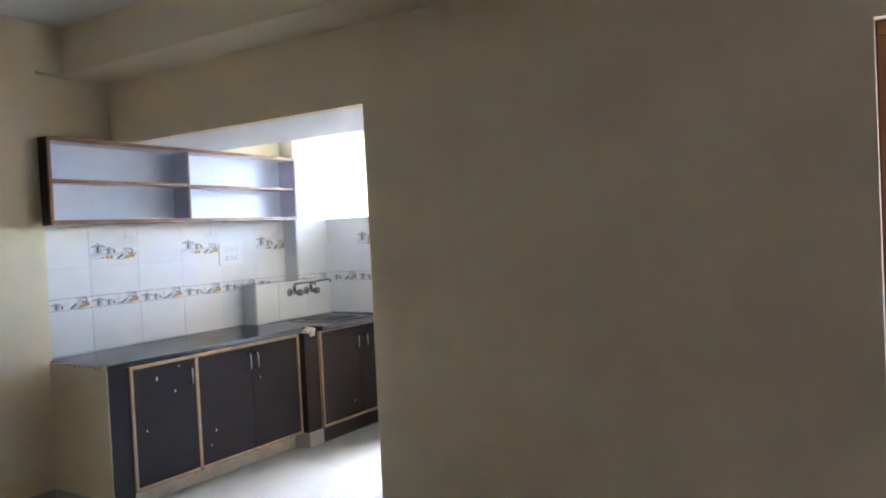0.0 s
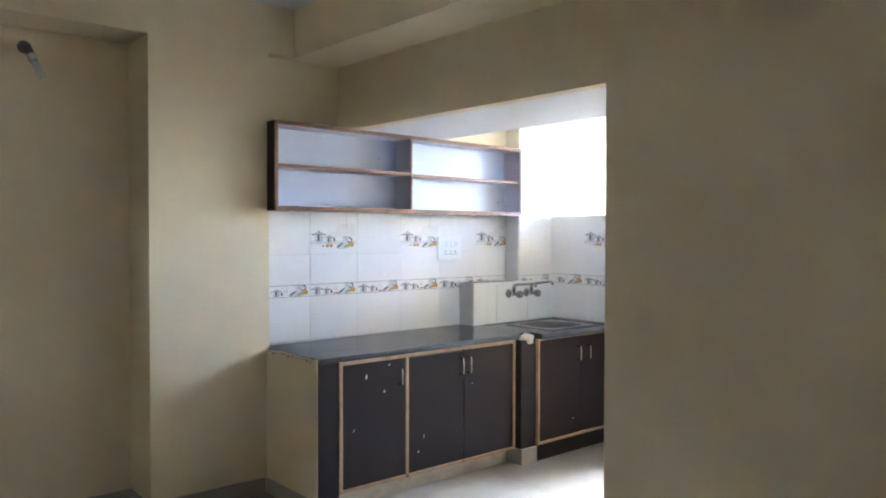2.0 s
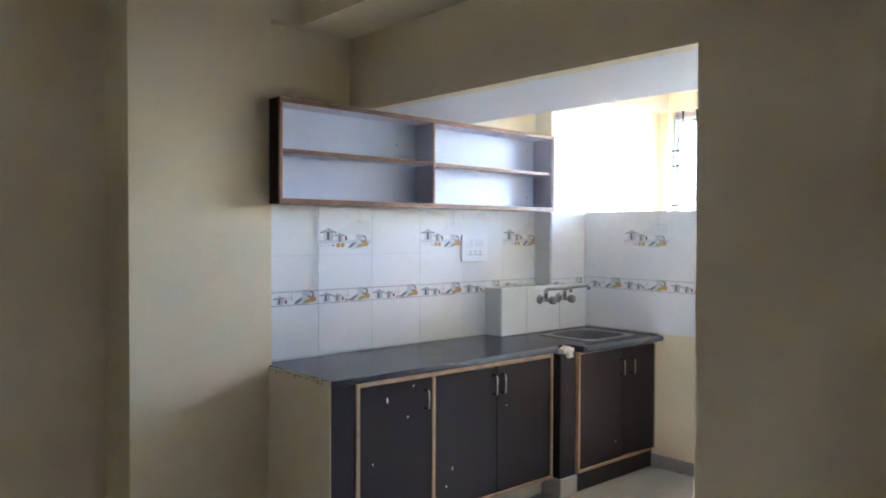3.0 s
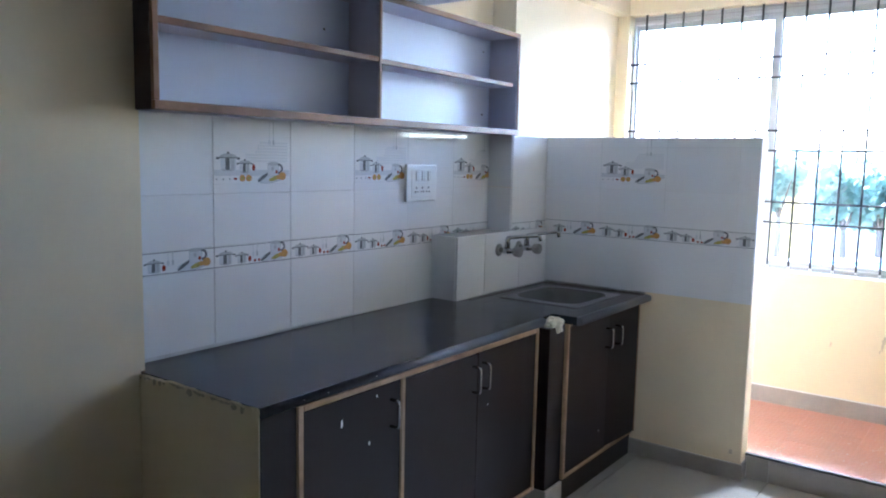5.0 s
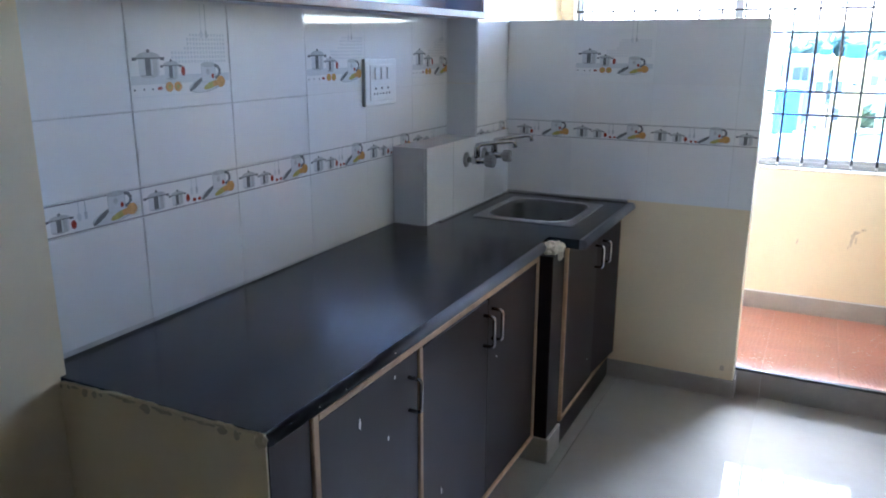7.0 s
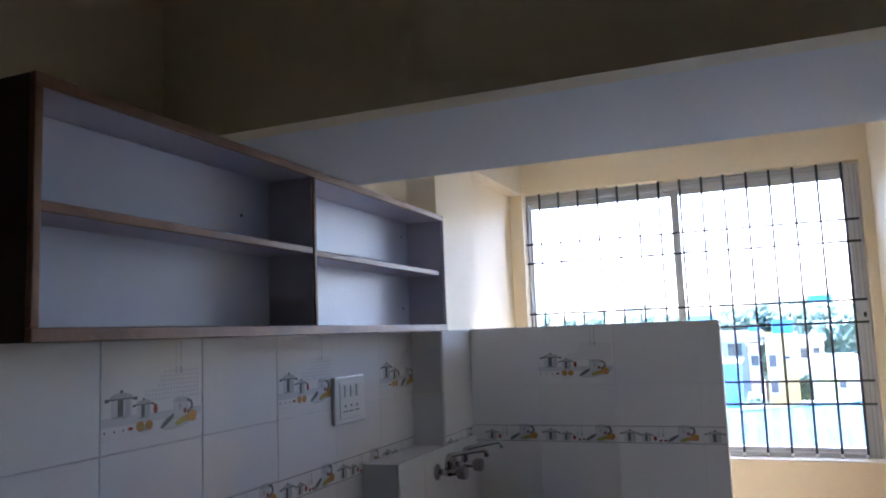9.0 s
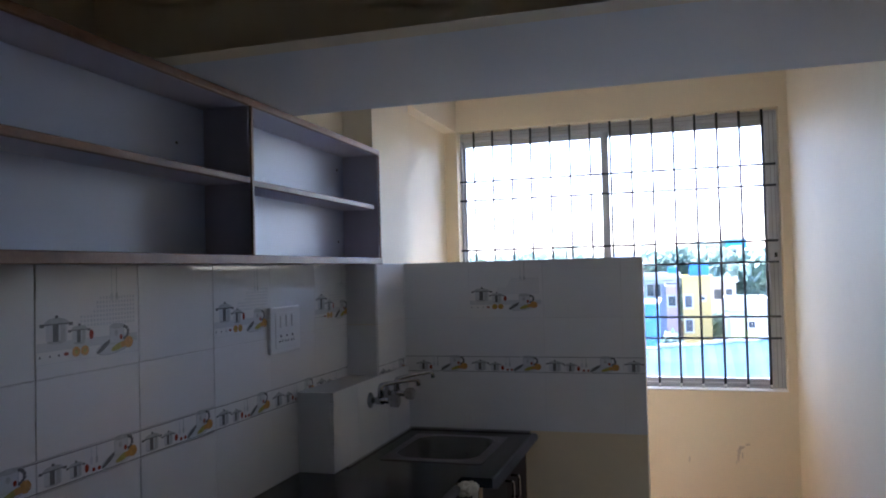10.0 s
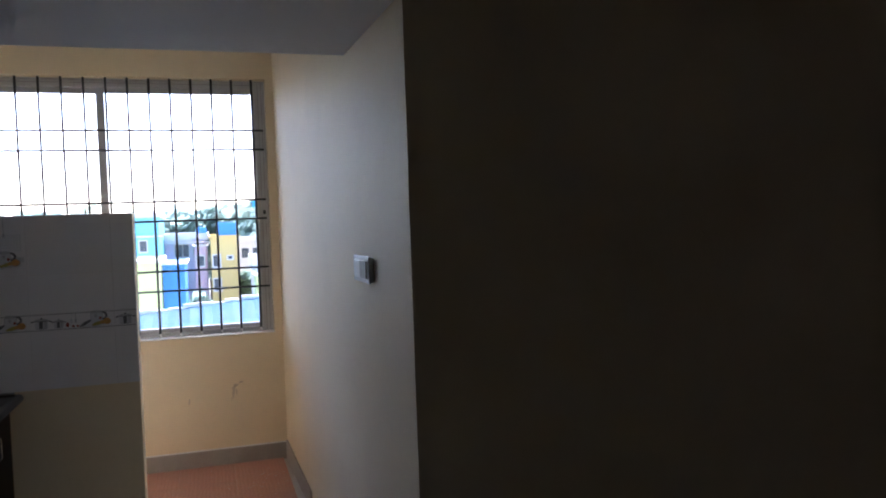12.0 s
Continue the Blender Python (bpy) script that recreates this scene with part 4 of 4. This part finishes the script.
def leaf_cloud(bm, centre, radii, count, size, rnd):
    for _ in range(count):
        u = Vector((rnd.gauss(0, 1), rnd.gauss(0, 1), rnd.gauss(0, 1))).normalized() * rnd.uniform(0.55, 1.05)
        p = Vector(centre) + Vector((u.x * radii[0], u.y * radii[1], u.z * radii[2]))
        a = Vector((rnd.uniform(-1, 1), rnd.uniform(-1, 1), rnd.uniform(-1, 1))).normalized()
        b = a.orthogonal().normalized()
        s = size * rnd.uniform(0.6, 1.4)
        bm.faces.new([bm.verts.new(p + s * q) for q in (a, b * 0.6, -a, -b * 0.6)])

def broad_tree(x, y, top, spread, seed):
    rnd = random.Random(seed)
    t = thing("tree", (x, y, YARD), "broad leafy green tree beyond the houses", "tree", group="trees beyond the houses")
    hgt = top - YARD
    bm = T([(x, y, YARD), (x + 0.1, y, YARD + hgt * 0.3), (x - 0.1, y + 0.1, YARD + hgt * 0.6)], [0.35, 0.27, 0.16], seg=8)
    crown = bmesh.new()
    for k in range(9):
        a = rnd.uniform(0, 6.28)
        r = spread * rnd.uniform(0.25, 0.8)
        c = Vector((x + r * math.cos(a), y + 0.7 * r * math.sin(a), YARD + hgt * rnd.uniform(0.55, 0.88)))
        tube(bm, [(x, y, YARD + hgt * 0.45), ((x + c.x) / 2, (y + c.y) / 2, (YARD + hgt * 0.5 + c.z) / 2), c], [0.14, 0.09, 0.04], seg=6)
        leaf_cloud(crown, c, (spread * 0.42, spread * 0.42, hgt * 0.12), 300, 0.38, rnd)
    part("trunk", bm, BARK, t)
    part("crown", crown, LEAF, t)

def palm(x, y, top, seed):
    rnd = random.Random(seed)
    t = thing("palm_tree", (x, y, YARD), "tall coconut palm with drooping fronds", "palm tree", group="palms beyond the houses")
    part("trunk", T([(x - 0.4, y, YARD), (x - 0.1, y, (YARD + top) / 2), (x, y, top)], [0.22, 0.16, 0.12], seg=8), BARK, t)
    for k in range(16):
        a = 2 * math.pi * k / 16 + rnd.uniform(-0.2, 0.2)
        up = rnd.uniform(0.0, 0.9)
        bm = bmesh.new()
        pts = [Vector((x + math.cos(a) * s, y + math.sin(a) * s, top + up * s - 0.20 * (1 + up) * s * s)) for s in np.linspace(0, 2.6, 9)]
        side = Vector((-math.sin(a), math.cos(a), 0))
        for i in range(8):
            for j in range(3):
                p = pts[i].lerp(pts[i + 1], j / 3)
                d = (pts[i + 1] - pts[i]).normalized()
                ln = 0.62 * math.sin(math.pi * (i + j / 3 + 1.2) / 10)
                for sg in (-1, 1):
                    q = p + side * sg * ln + d * 0.3 * ln - Vector((0, 0, 0.35 * ln))
                    bm.faces.new([bm.verts.new(c) for c in (p, p + d * 0.1, q)])
        part("frond", bm, PALMLEAF, t)

for i, (x, y, top, spread) in enumerate(((-6.6, 72, 2.4, 2.4), (-0.6, 75, 3.2, 2.6), (1.6, 78, 3.3, 2.4), (3.4, 74, 2.6, 2.4), (6.0, 70, 2.7, 2.6), (7.6, 66, 2.0, 2.6), (0.9, 50, -2.9, 1.1), (-9, 70, 2.4, 2.6), (-16, 78, 3.2, 3.4), (-22, 84, 3.4, 3.4), (4.6, 58, -2.0, 1.3))):
    broad_tree(x, y, top, spread, 20 + i)
for i, (x, y, top) in enumerate(((5.2, 72, 2.6), (4.2, 80, 3.3), (2.8, 84, 3.2), (6.4, 78, 3.2), (-11, 88, 3.6), (-28, 92, 3.9))):
    palm(x, y, top, 60 + i)

rnd = random.Random(7)
bm = bmesh.new()
for i in range(150):
    x = -75 + i * 0.8
    leaf_cloud(bm, (x, rnd.uniform(112, 130), rnd.uniform(-1, 2.4)), (2.4, 2.0, rnd.uniform(1.2, 2.2)), 110, 0.75, rnd)
solid("far_woods", bm, LEAF, "hazy belt of distant green trees", "woods", kind="stuff")
bm = bmesh.new()
prev = None
for i in range(81):
    x = -480 + 10 * i
    z = 8 + 5 * noise.noise(Vector((x * 0.008, 2.0, 0))) + 2 * noise.noise(Vector((x * 0.03, 5.0, 0)))
    a, b = bm.verts.new((x, 520, YARD)), bm.verts.new((x, 600, z))
    if prev:
        bm.faces.new((prev[0], a, b, prev[1]))
    prev = (a, b)
solid("backdrop", bm, HILL, "low hazy hills on the horizon", "hills", kind="structure")

# ---- tile prints ----
def ellipse(bm, to, cu, cv, ru, rv, mi, n=10, tilt=0.0, h=0.0004, a0=0.0, a1=360.0):
    vs = []
    full = a1 - a0 >= 360
    for k in range(n if full else n + 1):
        a = radians(a0 + (a1 - a0) * k / n)
        u, v = ru * math.cos(a), rv * math.sin(a)
        c, s = math.cos(radians(tilt)), math.sin(radians(tilt))
        vs.append(bm.verts.new(to(cu + u * c - v * s, cv + u * s + v * c, h)))
    bm.faces.new(vs).material_index = mi

def quad(bm, to, u0, u1, v0, v1, mi, h=0.0005, lean=0.0):
    bm.faces.new([bm.verts.new(to(u, v, h)) for u, v in ((u0, v0), (u1, v0), (u1 + lean, v1), (u0 + lean, v1))]).material_index = mi

def pot(bm, to, cu, v0, w, hh):
    ellipse(bm, to, cu, v0 + hh * 0.10, w * 0.44, hh * 0.14, 0, h=0.0004)
    quad(bm, to, cu - w * 0.44, cu + w * 0.44, v0 + hh * 0.08, v0 + hh * 0.68, 2)
    quad(bm, to, cu - w * 0.16, cu + w * 0.08, v0 + hh * 0.05, v0 + hh * 0.68, 1, h=0.0006)
    quad(bm, to, cu + w * 0.16, cu + w * 0.36, v0 + hh * 0.06, v0 + hh * 0.68, 0, h=0.0006)
    ellipse(bm, to, cu, v0 + hh * 0.70, w * 0.52, hh * 0.22, 0, h=0.0007, a0=0, a1=180)
    quad(bm, to, cu - w * 0.54, cu + w * 0.54, v0 + hh * 0.66, v0 + hh * 0.71, 1, h=0.0008)
    ellipse(bm, to, cu, v0 + hh * 0.95, w * 0.08, hh * 0.07, 1, h=0.0008, n=8)
    for sg in (-1, 1):
        quad(bm, to, cu + sg * w * 0.60 - w * 0.09, cu + sg * w * 0.60 + w * 0.09, v0 + hh * 0.60, v0 + hh * 0.72, 1)

def cup_and_fruit(bm, to, cu, v0, k=1.0):
    ellipse(bm, to, cu, v0 + 0.011 * k, 0.048 * k, 0.0135 * k, 0, tilt=8, h=0.00025, n=16)
    ellipse(bm, to, cu, v0 + 0.0115 * k, 0.046 * k, 0.012 * k, 2, tilt=8, h=0.0003, n=16)
    ellipse(bm, to, cu - 0.028 * k, v0 + 0.012 * k, 0.022 * k, 0.0045 * k, 1, tilt=32, h=0.0005)
    quad(bm, to, cu - 0.0135 * k, cu + 0.0235 * k, v0 + 0.015 * k, v0 + 0.048 * k, 0, h=0.00055)
    quad(bm, to, cu - 0.012 * k, cu + 0.022 * k, v0 + 0.016 * k, v0 + 0.047 * k, 2, h=0.0006)
    ellipse(bm, to, cu + 0.005 * k, v0 + 0.047 * k, 0.020 * k, 0.005 * k, 0, h=0.0007)
    ellipse(bm, to, cu + 0.003 * k, v0 + 0.034 * k, 0.005 * k, 0.006 * k, 0, h=0.0008, n=8)
    ellipse(bm, to, cu + 0.016 * k, v0 + 0.026 * k, 0.004 * k, 0.005 * k, 3, h=0.0008, n=8)
    for a in range(-80, 81, 32):
        ca, sa = math.cos(radians(a)), math.sin(radians(a))
        ellipse(bm, to, cu + (0.023 + 0.012 * ca) * k, v0 + (0.034 + 0.011 * sa) * k, 0.0042 * k, 0.0036 * k, 1, h=0.0008, n=6)
    ellipse(bm, to, cu + 0.012 * k, v0 + 0.010 * k, 0.024 * k, 0.006 * k, 5, tilt=16, h=0.0009)
    ellipse(bm, to, cu + 0.036 * k, v0 + 0.015 * k, 0.012 * k, 0.011 * k, 4, h=0.0010)
    ellipse(bm, to, cu + 0.022 * k, v0 + 0.012 * k, 0.008 * k, 0.006 * k, 4, h=0.0010)

def utensils(bm, to, u, v0, v1):
    quad(bm, to, u, u + 0.0022, v0 + 0.008, v1, 2, h=0.0004)
    ellipse(bm, to, u + 0.001, v0 + 0.008, 0.0055, 0.010, 2, h=0.0004)
    quad(bm, to, u + 0.017, u + 0.0195, v0 + 0.010, v1, 0, h=0.0004)
    quad(bm, to, u + 0.0145, u + 0.022, v0, v0 + 0.016, 0, h=0.0004)

def border_print(bm, to, limit=9):
    pot(bm, to, 0.045, 0.008, 0.058, 0.048)
    if limit > 0.12:
        pot(bm, to, 0.112, 0.008, 0.042, 0.038)
        ellipse(bm, to, 0.146, 0.020, 0.007, 0.010, 3)
    if limit > 0.2:
        utensils(bm, to, 0.160, 0.026, 0.068)
        ellipse(bm, to, 0.168, 0.012, 0.006, 0.005, 3)
        ellipse(bm, to, 0.186, 0.012, 0.006, 0.005, 3)
    if limit > 0.32:
        cup_and_fruit(bm, to, 0.255, 0.006, 1.32)

def feature_print(bm, to, limit=9):
    pot(bm, to, 0.060, 0.075, 0.070, 0.062)
    pot(bm, to, 0.128, 0.068, 0.050, 0.046)
    ellipse(bm, to, 0.166, 0.086, 0.007, 0.012, 3)
    for u in (0.012, 0.040, 0.066):
        ellipse(bm, to, u, 0.047, 0.003, 0.003, 1, n=6)
    ellipse(bm, to, 0.088, 0.048, 0.008, 0.004, 3)
    for u in (0.118, 0.145):
        ellipse(bm, to, u, 0.050, 0.013, 0.012, 4)
        ellipse(bm, to, u, 0.050, 0.005, 0.005, 5, h=0.0007)
    cup_and_fruit(bm, to, 0.245, 0.036, 1.35)
    utensils(bm, to, 0.235, 0.165, 0.245)
    quad(bm, to, 0.0, 0.33, 0.030, 0.0308, 2, h=0.0003)
    # pale shelf behind the pots and a faint grid of squares above the cup
    quad(bm, to, 0.004, 0.326, 0.058, 0.078, 2, h=0.0002)
    for i in range(18):
        for j in range(7):
            if i > 2 + j // 2 or j < 3:
                u, v = 0.132 + 0.0105 * i, 0.105 + 0.0105 * j
                quad(bm, to, u, u + 0.0062, v, v + 0.0062, 2, h=0.0002)

# ---- tiles, as parts of their walls ----
tile_cache = {}
def tile_mesh(w, h, d, m, bev=0.0012):
    key = (round(w, 4), round(h, 4), round(d, 4), m.name)
    if key not in tile_cache:
        tile_cache[key] = mesh_from("tile", B(0, d, 0, w, 0, h, bev=bev), m)
    return tile_cache[key]

def lay(parent, me, matrix, name="tile"):
    ob = new(name, me)
    ob.parent = parent
    ob.matrix_basis = Matrix.Translation(-origin_of(parent)) @ matrix
    return ob

GAP = 0.0020
ROWS = ((TOP + 0.001, 1.068), (1.068, 1.140), (1.140, 1.314), (1.314, 1.600))
def tiled(parent, at, u_edges, features, rows=ROWS, wide=0):
    """Lay tiles on a plane. at(u, v): matrix of a tile whose lower left corner is at u along the wall and v up."""
    for i, (u0, u1) in enumerate(zip(u_edges, u_edges[1:])):
        for r, (v0, v1) in enumerate(rows):
            gap = GAP if i < wide else 0.0004
            t = lay(parent, tile_mesh(u1 - u0 - gap, v1 - v0 - gap, 0.010, TILE, 0.0012 if i < wide else 0.0002), at(u0 + gap / 2, v0 + gap / 2))
            start = 0.333 - (u1 - u0) if i == 0 else 0.0
            to = lambda u, v, h: (0.010 + h, u - GAP / 2, v)
            bm = None
            if v0 in (1.068, 1.074):
                bm = bmesh.new()
                if i == 0 and u1 - u0 < 0.33 and len(u_edges) > 3:
                    shift = 0.333 - (u1 - u0)
                    to = lambda u, v, h: (0.010 + h, u - shift - GAP / 2, v)
                    if shift < 0.09:
                        pot(bm, to, 0.112, 0.008, 0.050, 0.042)
                    ellipse(bm, to, 0.146, 0.020, 0.007, 0.010, 3)
                    utensils(bm, to, 0.160, 0.026, 0.068)
                    cup_and_fruit(bm, to, 0.255, 0.006, 1.32)
                else:
                    border_print(bm, to, u1 - u0 + 0.005)
                quad(bm, to, 0.0 if i else start, (u1 - u0 - GAP) if i else 0.333, 0.0012, 0.0032, 1)
                quad(bm, to, 0.0 if i else start, (u1 - u0 - GAP) if i else 0.333, v1 - v0 - 0.0050, v1 - v0 - 0.0030, 1)
            elif v0 == 1.314 and i in features:
                bm = bmesh.new()
                feature_print(bm, to)
            if bm:
                p = new("print", mesh_from("print", bm, PRINTS))
                p.parent = t

tiled(wall_west, lambda u, v: Matrix.Translation((-0.010, u, v)), (PIL_Y1 + 0.001, 0.200, 0.533, 0.866, 1.199, 1.532, 1.835), (1, 3, 5), wide=3)
# partition: u runs along +x, facing -y
tiled(partition, lambda u, v: Matrix.Translation((u, PART_Y + 0.010, v)) @ pose(0, 0, 0, 0, 0, -90), (0.131, 0.440, 0.773, 1.106, PX1 - 0.001), (1,), rows=((TOP + 0.010, 1.074), (1.074, 1.146), (1.146, 1.314), (1.314, 1.5665)))
# pillar faces
tiled(pillar_kitchen, lambda u, v: Matrix.Translation((0.125, u, v)), (1.838, 2.171), (), rows=((1.068, 1.140), (1.140, 1.314), (1.314, 1.5665)))
for v0, v1 in ((1.090, 1.314), (1.314, 1.5665)):
    lay(pillar_kitchen, tile_mesh(0.132, v1 - v0 - GAP, 0.008, TILE), Matrix.Translation((0.001, 1.8345, v0)) @ pose(0, 0, 0, 0, 0, -90))
# boxed pipes under the pillar
pipe_box = st("pipe_boxing", B(0.0, 0.132, 1.386, PART_Y, TOP, 1.092), GROUT, "white tiled pipe boxing above the worktop", "pipe boxing")
for y0, y1 in ((1.378, 1.600), (1.600, 1.910), (1.910, PART_Y)):
    lay(pipe_box, tile_mesh(y1 - y0 - 0.0016, 1.102 - TOP - 0.001, 0.011, TILE), Matrix.Translation((0.132, y0 + 0.0008, TOP + 0.001)))
lay(pipe_box, tile_mesh(0.130, 1.102 - TOP - 0.001, 0.008, TILE), Matrix.Translation((0.001, 1.386, TOP + 0.001)) @ pose(0, 0, 0, 0, 0, -90))
lay(pipe_box, mesh_from("tile", B(0.001, 0.142, 1.380, 1.834, 1.092, 1.102, bev=0.001), TILE), Matrix.Identity(4))

# floor tiles
flat_cache = {}
def floor_tile(parent, x0, x1, y0, y1, z, m, thick=0.006):
    key = (round(x1 - x0, 4), round(y1 - y0, 4), m.name)
    if key not in flat_cache:
        flat_cache[key] = mesh_from("tile", B(0, x1 - x0, 0, y1 - y0, -thick, 0, bev=0.0008), m)
    return lay(parent, flat_cache[key], Matrix.Translation((x0, y0, z)))
xs = [-0.21] + [0.104 + 0.6 * i for i in range(10)]
ys = [-4.78] + [-3.74 + 1.2 * i for i in range(6)]
for x0, x1 in zip(xs, xs[1:]):
    for y0, y1 in zip(ys, ys[1:]):
        floor_tile(floor, x0 + 0.0007, x1 - 0.0007, y0 + 0.0007, y1 - 0.0007, 0.0, FLOORTILE)
ux = [0.040, 0.100, 0.400, 0.700, 1.000, 1.300, 1.600, 1.885]
uy = [2.264, 2.564, 2.864, BACK_Y - 0.012]
TILT = Matrix.Rotation(-math.atan(FALL), 4, "X")
for x0, x1 in zip(ux, ux[1:]):
    for y0, y1 in zip(uy, uy[1:]):
        key = (round(x1 - x0, 4), round(y1 - y0, 4))
        if key not in flat_cache:
            flat_cache[key] = mesh_from("tile", B(0, x1 - x0 - 0.001, 0, y1 - y0 - 0.001, -0.008, 0, bev=0.0006), TERRA)
        lay(utility_floor, flat_cache[key], Matrix.Translation((x0 + 0.0005, y0 + 0.0005, utility_z(y0))) @ TILT)
rnd = random.Random(12)
def splash(x, y, w, h):
    bm = bmesh.new()
    turn = rnd.uniform(-0.6, 0.6)
    pts = []
    for a in np.linspace(0, 2 * math.pi, 8)[:-1]:
        u, v = w * math.cos(a) * rnd.uniform(0.5, 1.3), h * math.sin(a) * rnd.uniform(0.5, 1.3)
        pts.append((x + u * math.cos(turn) - v * math.sin(turn), y + u * math.sin(turn) + v * math.cos(turn)))
    z = utility_z(y)
    part("paint_fleck", prism(bm, pts, z - 0.001, z + 0.0008), FLECK, utility_floor, "white paint splash")
# drips gathered by the partition's end and under the wall, a few strays between
for i in range(26):
    splash(rnd.gauss(1.285, 0.05), rnd.gauss(2.36, 0.045), rnd.uniform(0.002, 0.007), rnd.uniform(0.0015, 0.004))
for i in range(22):
    splash(min(1.86, rnd.gauss(1.76, 0.07)), rnd.gauss(2.78, 0.10), rnd.uniform(0.002, 0.012), rnd.uniform(0.001, 0.003))
for i in range(20):
    splash(rnd.uniform(1.22, 1.86), rnd.uniform(2.30, 3.14), rnd.uniform(0.0015, 0.006), rnd.uniform(0.001, 0.003))
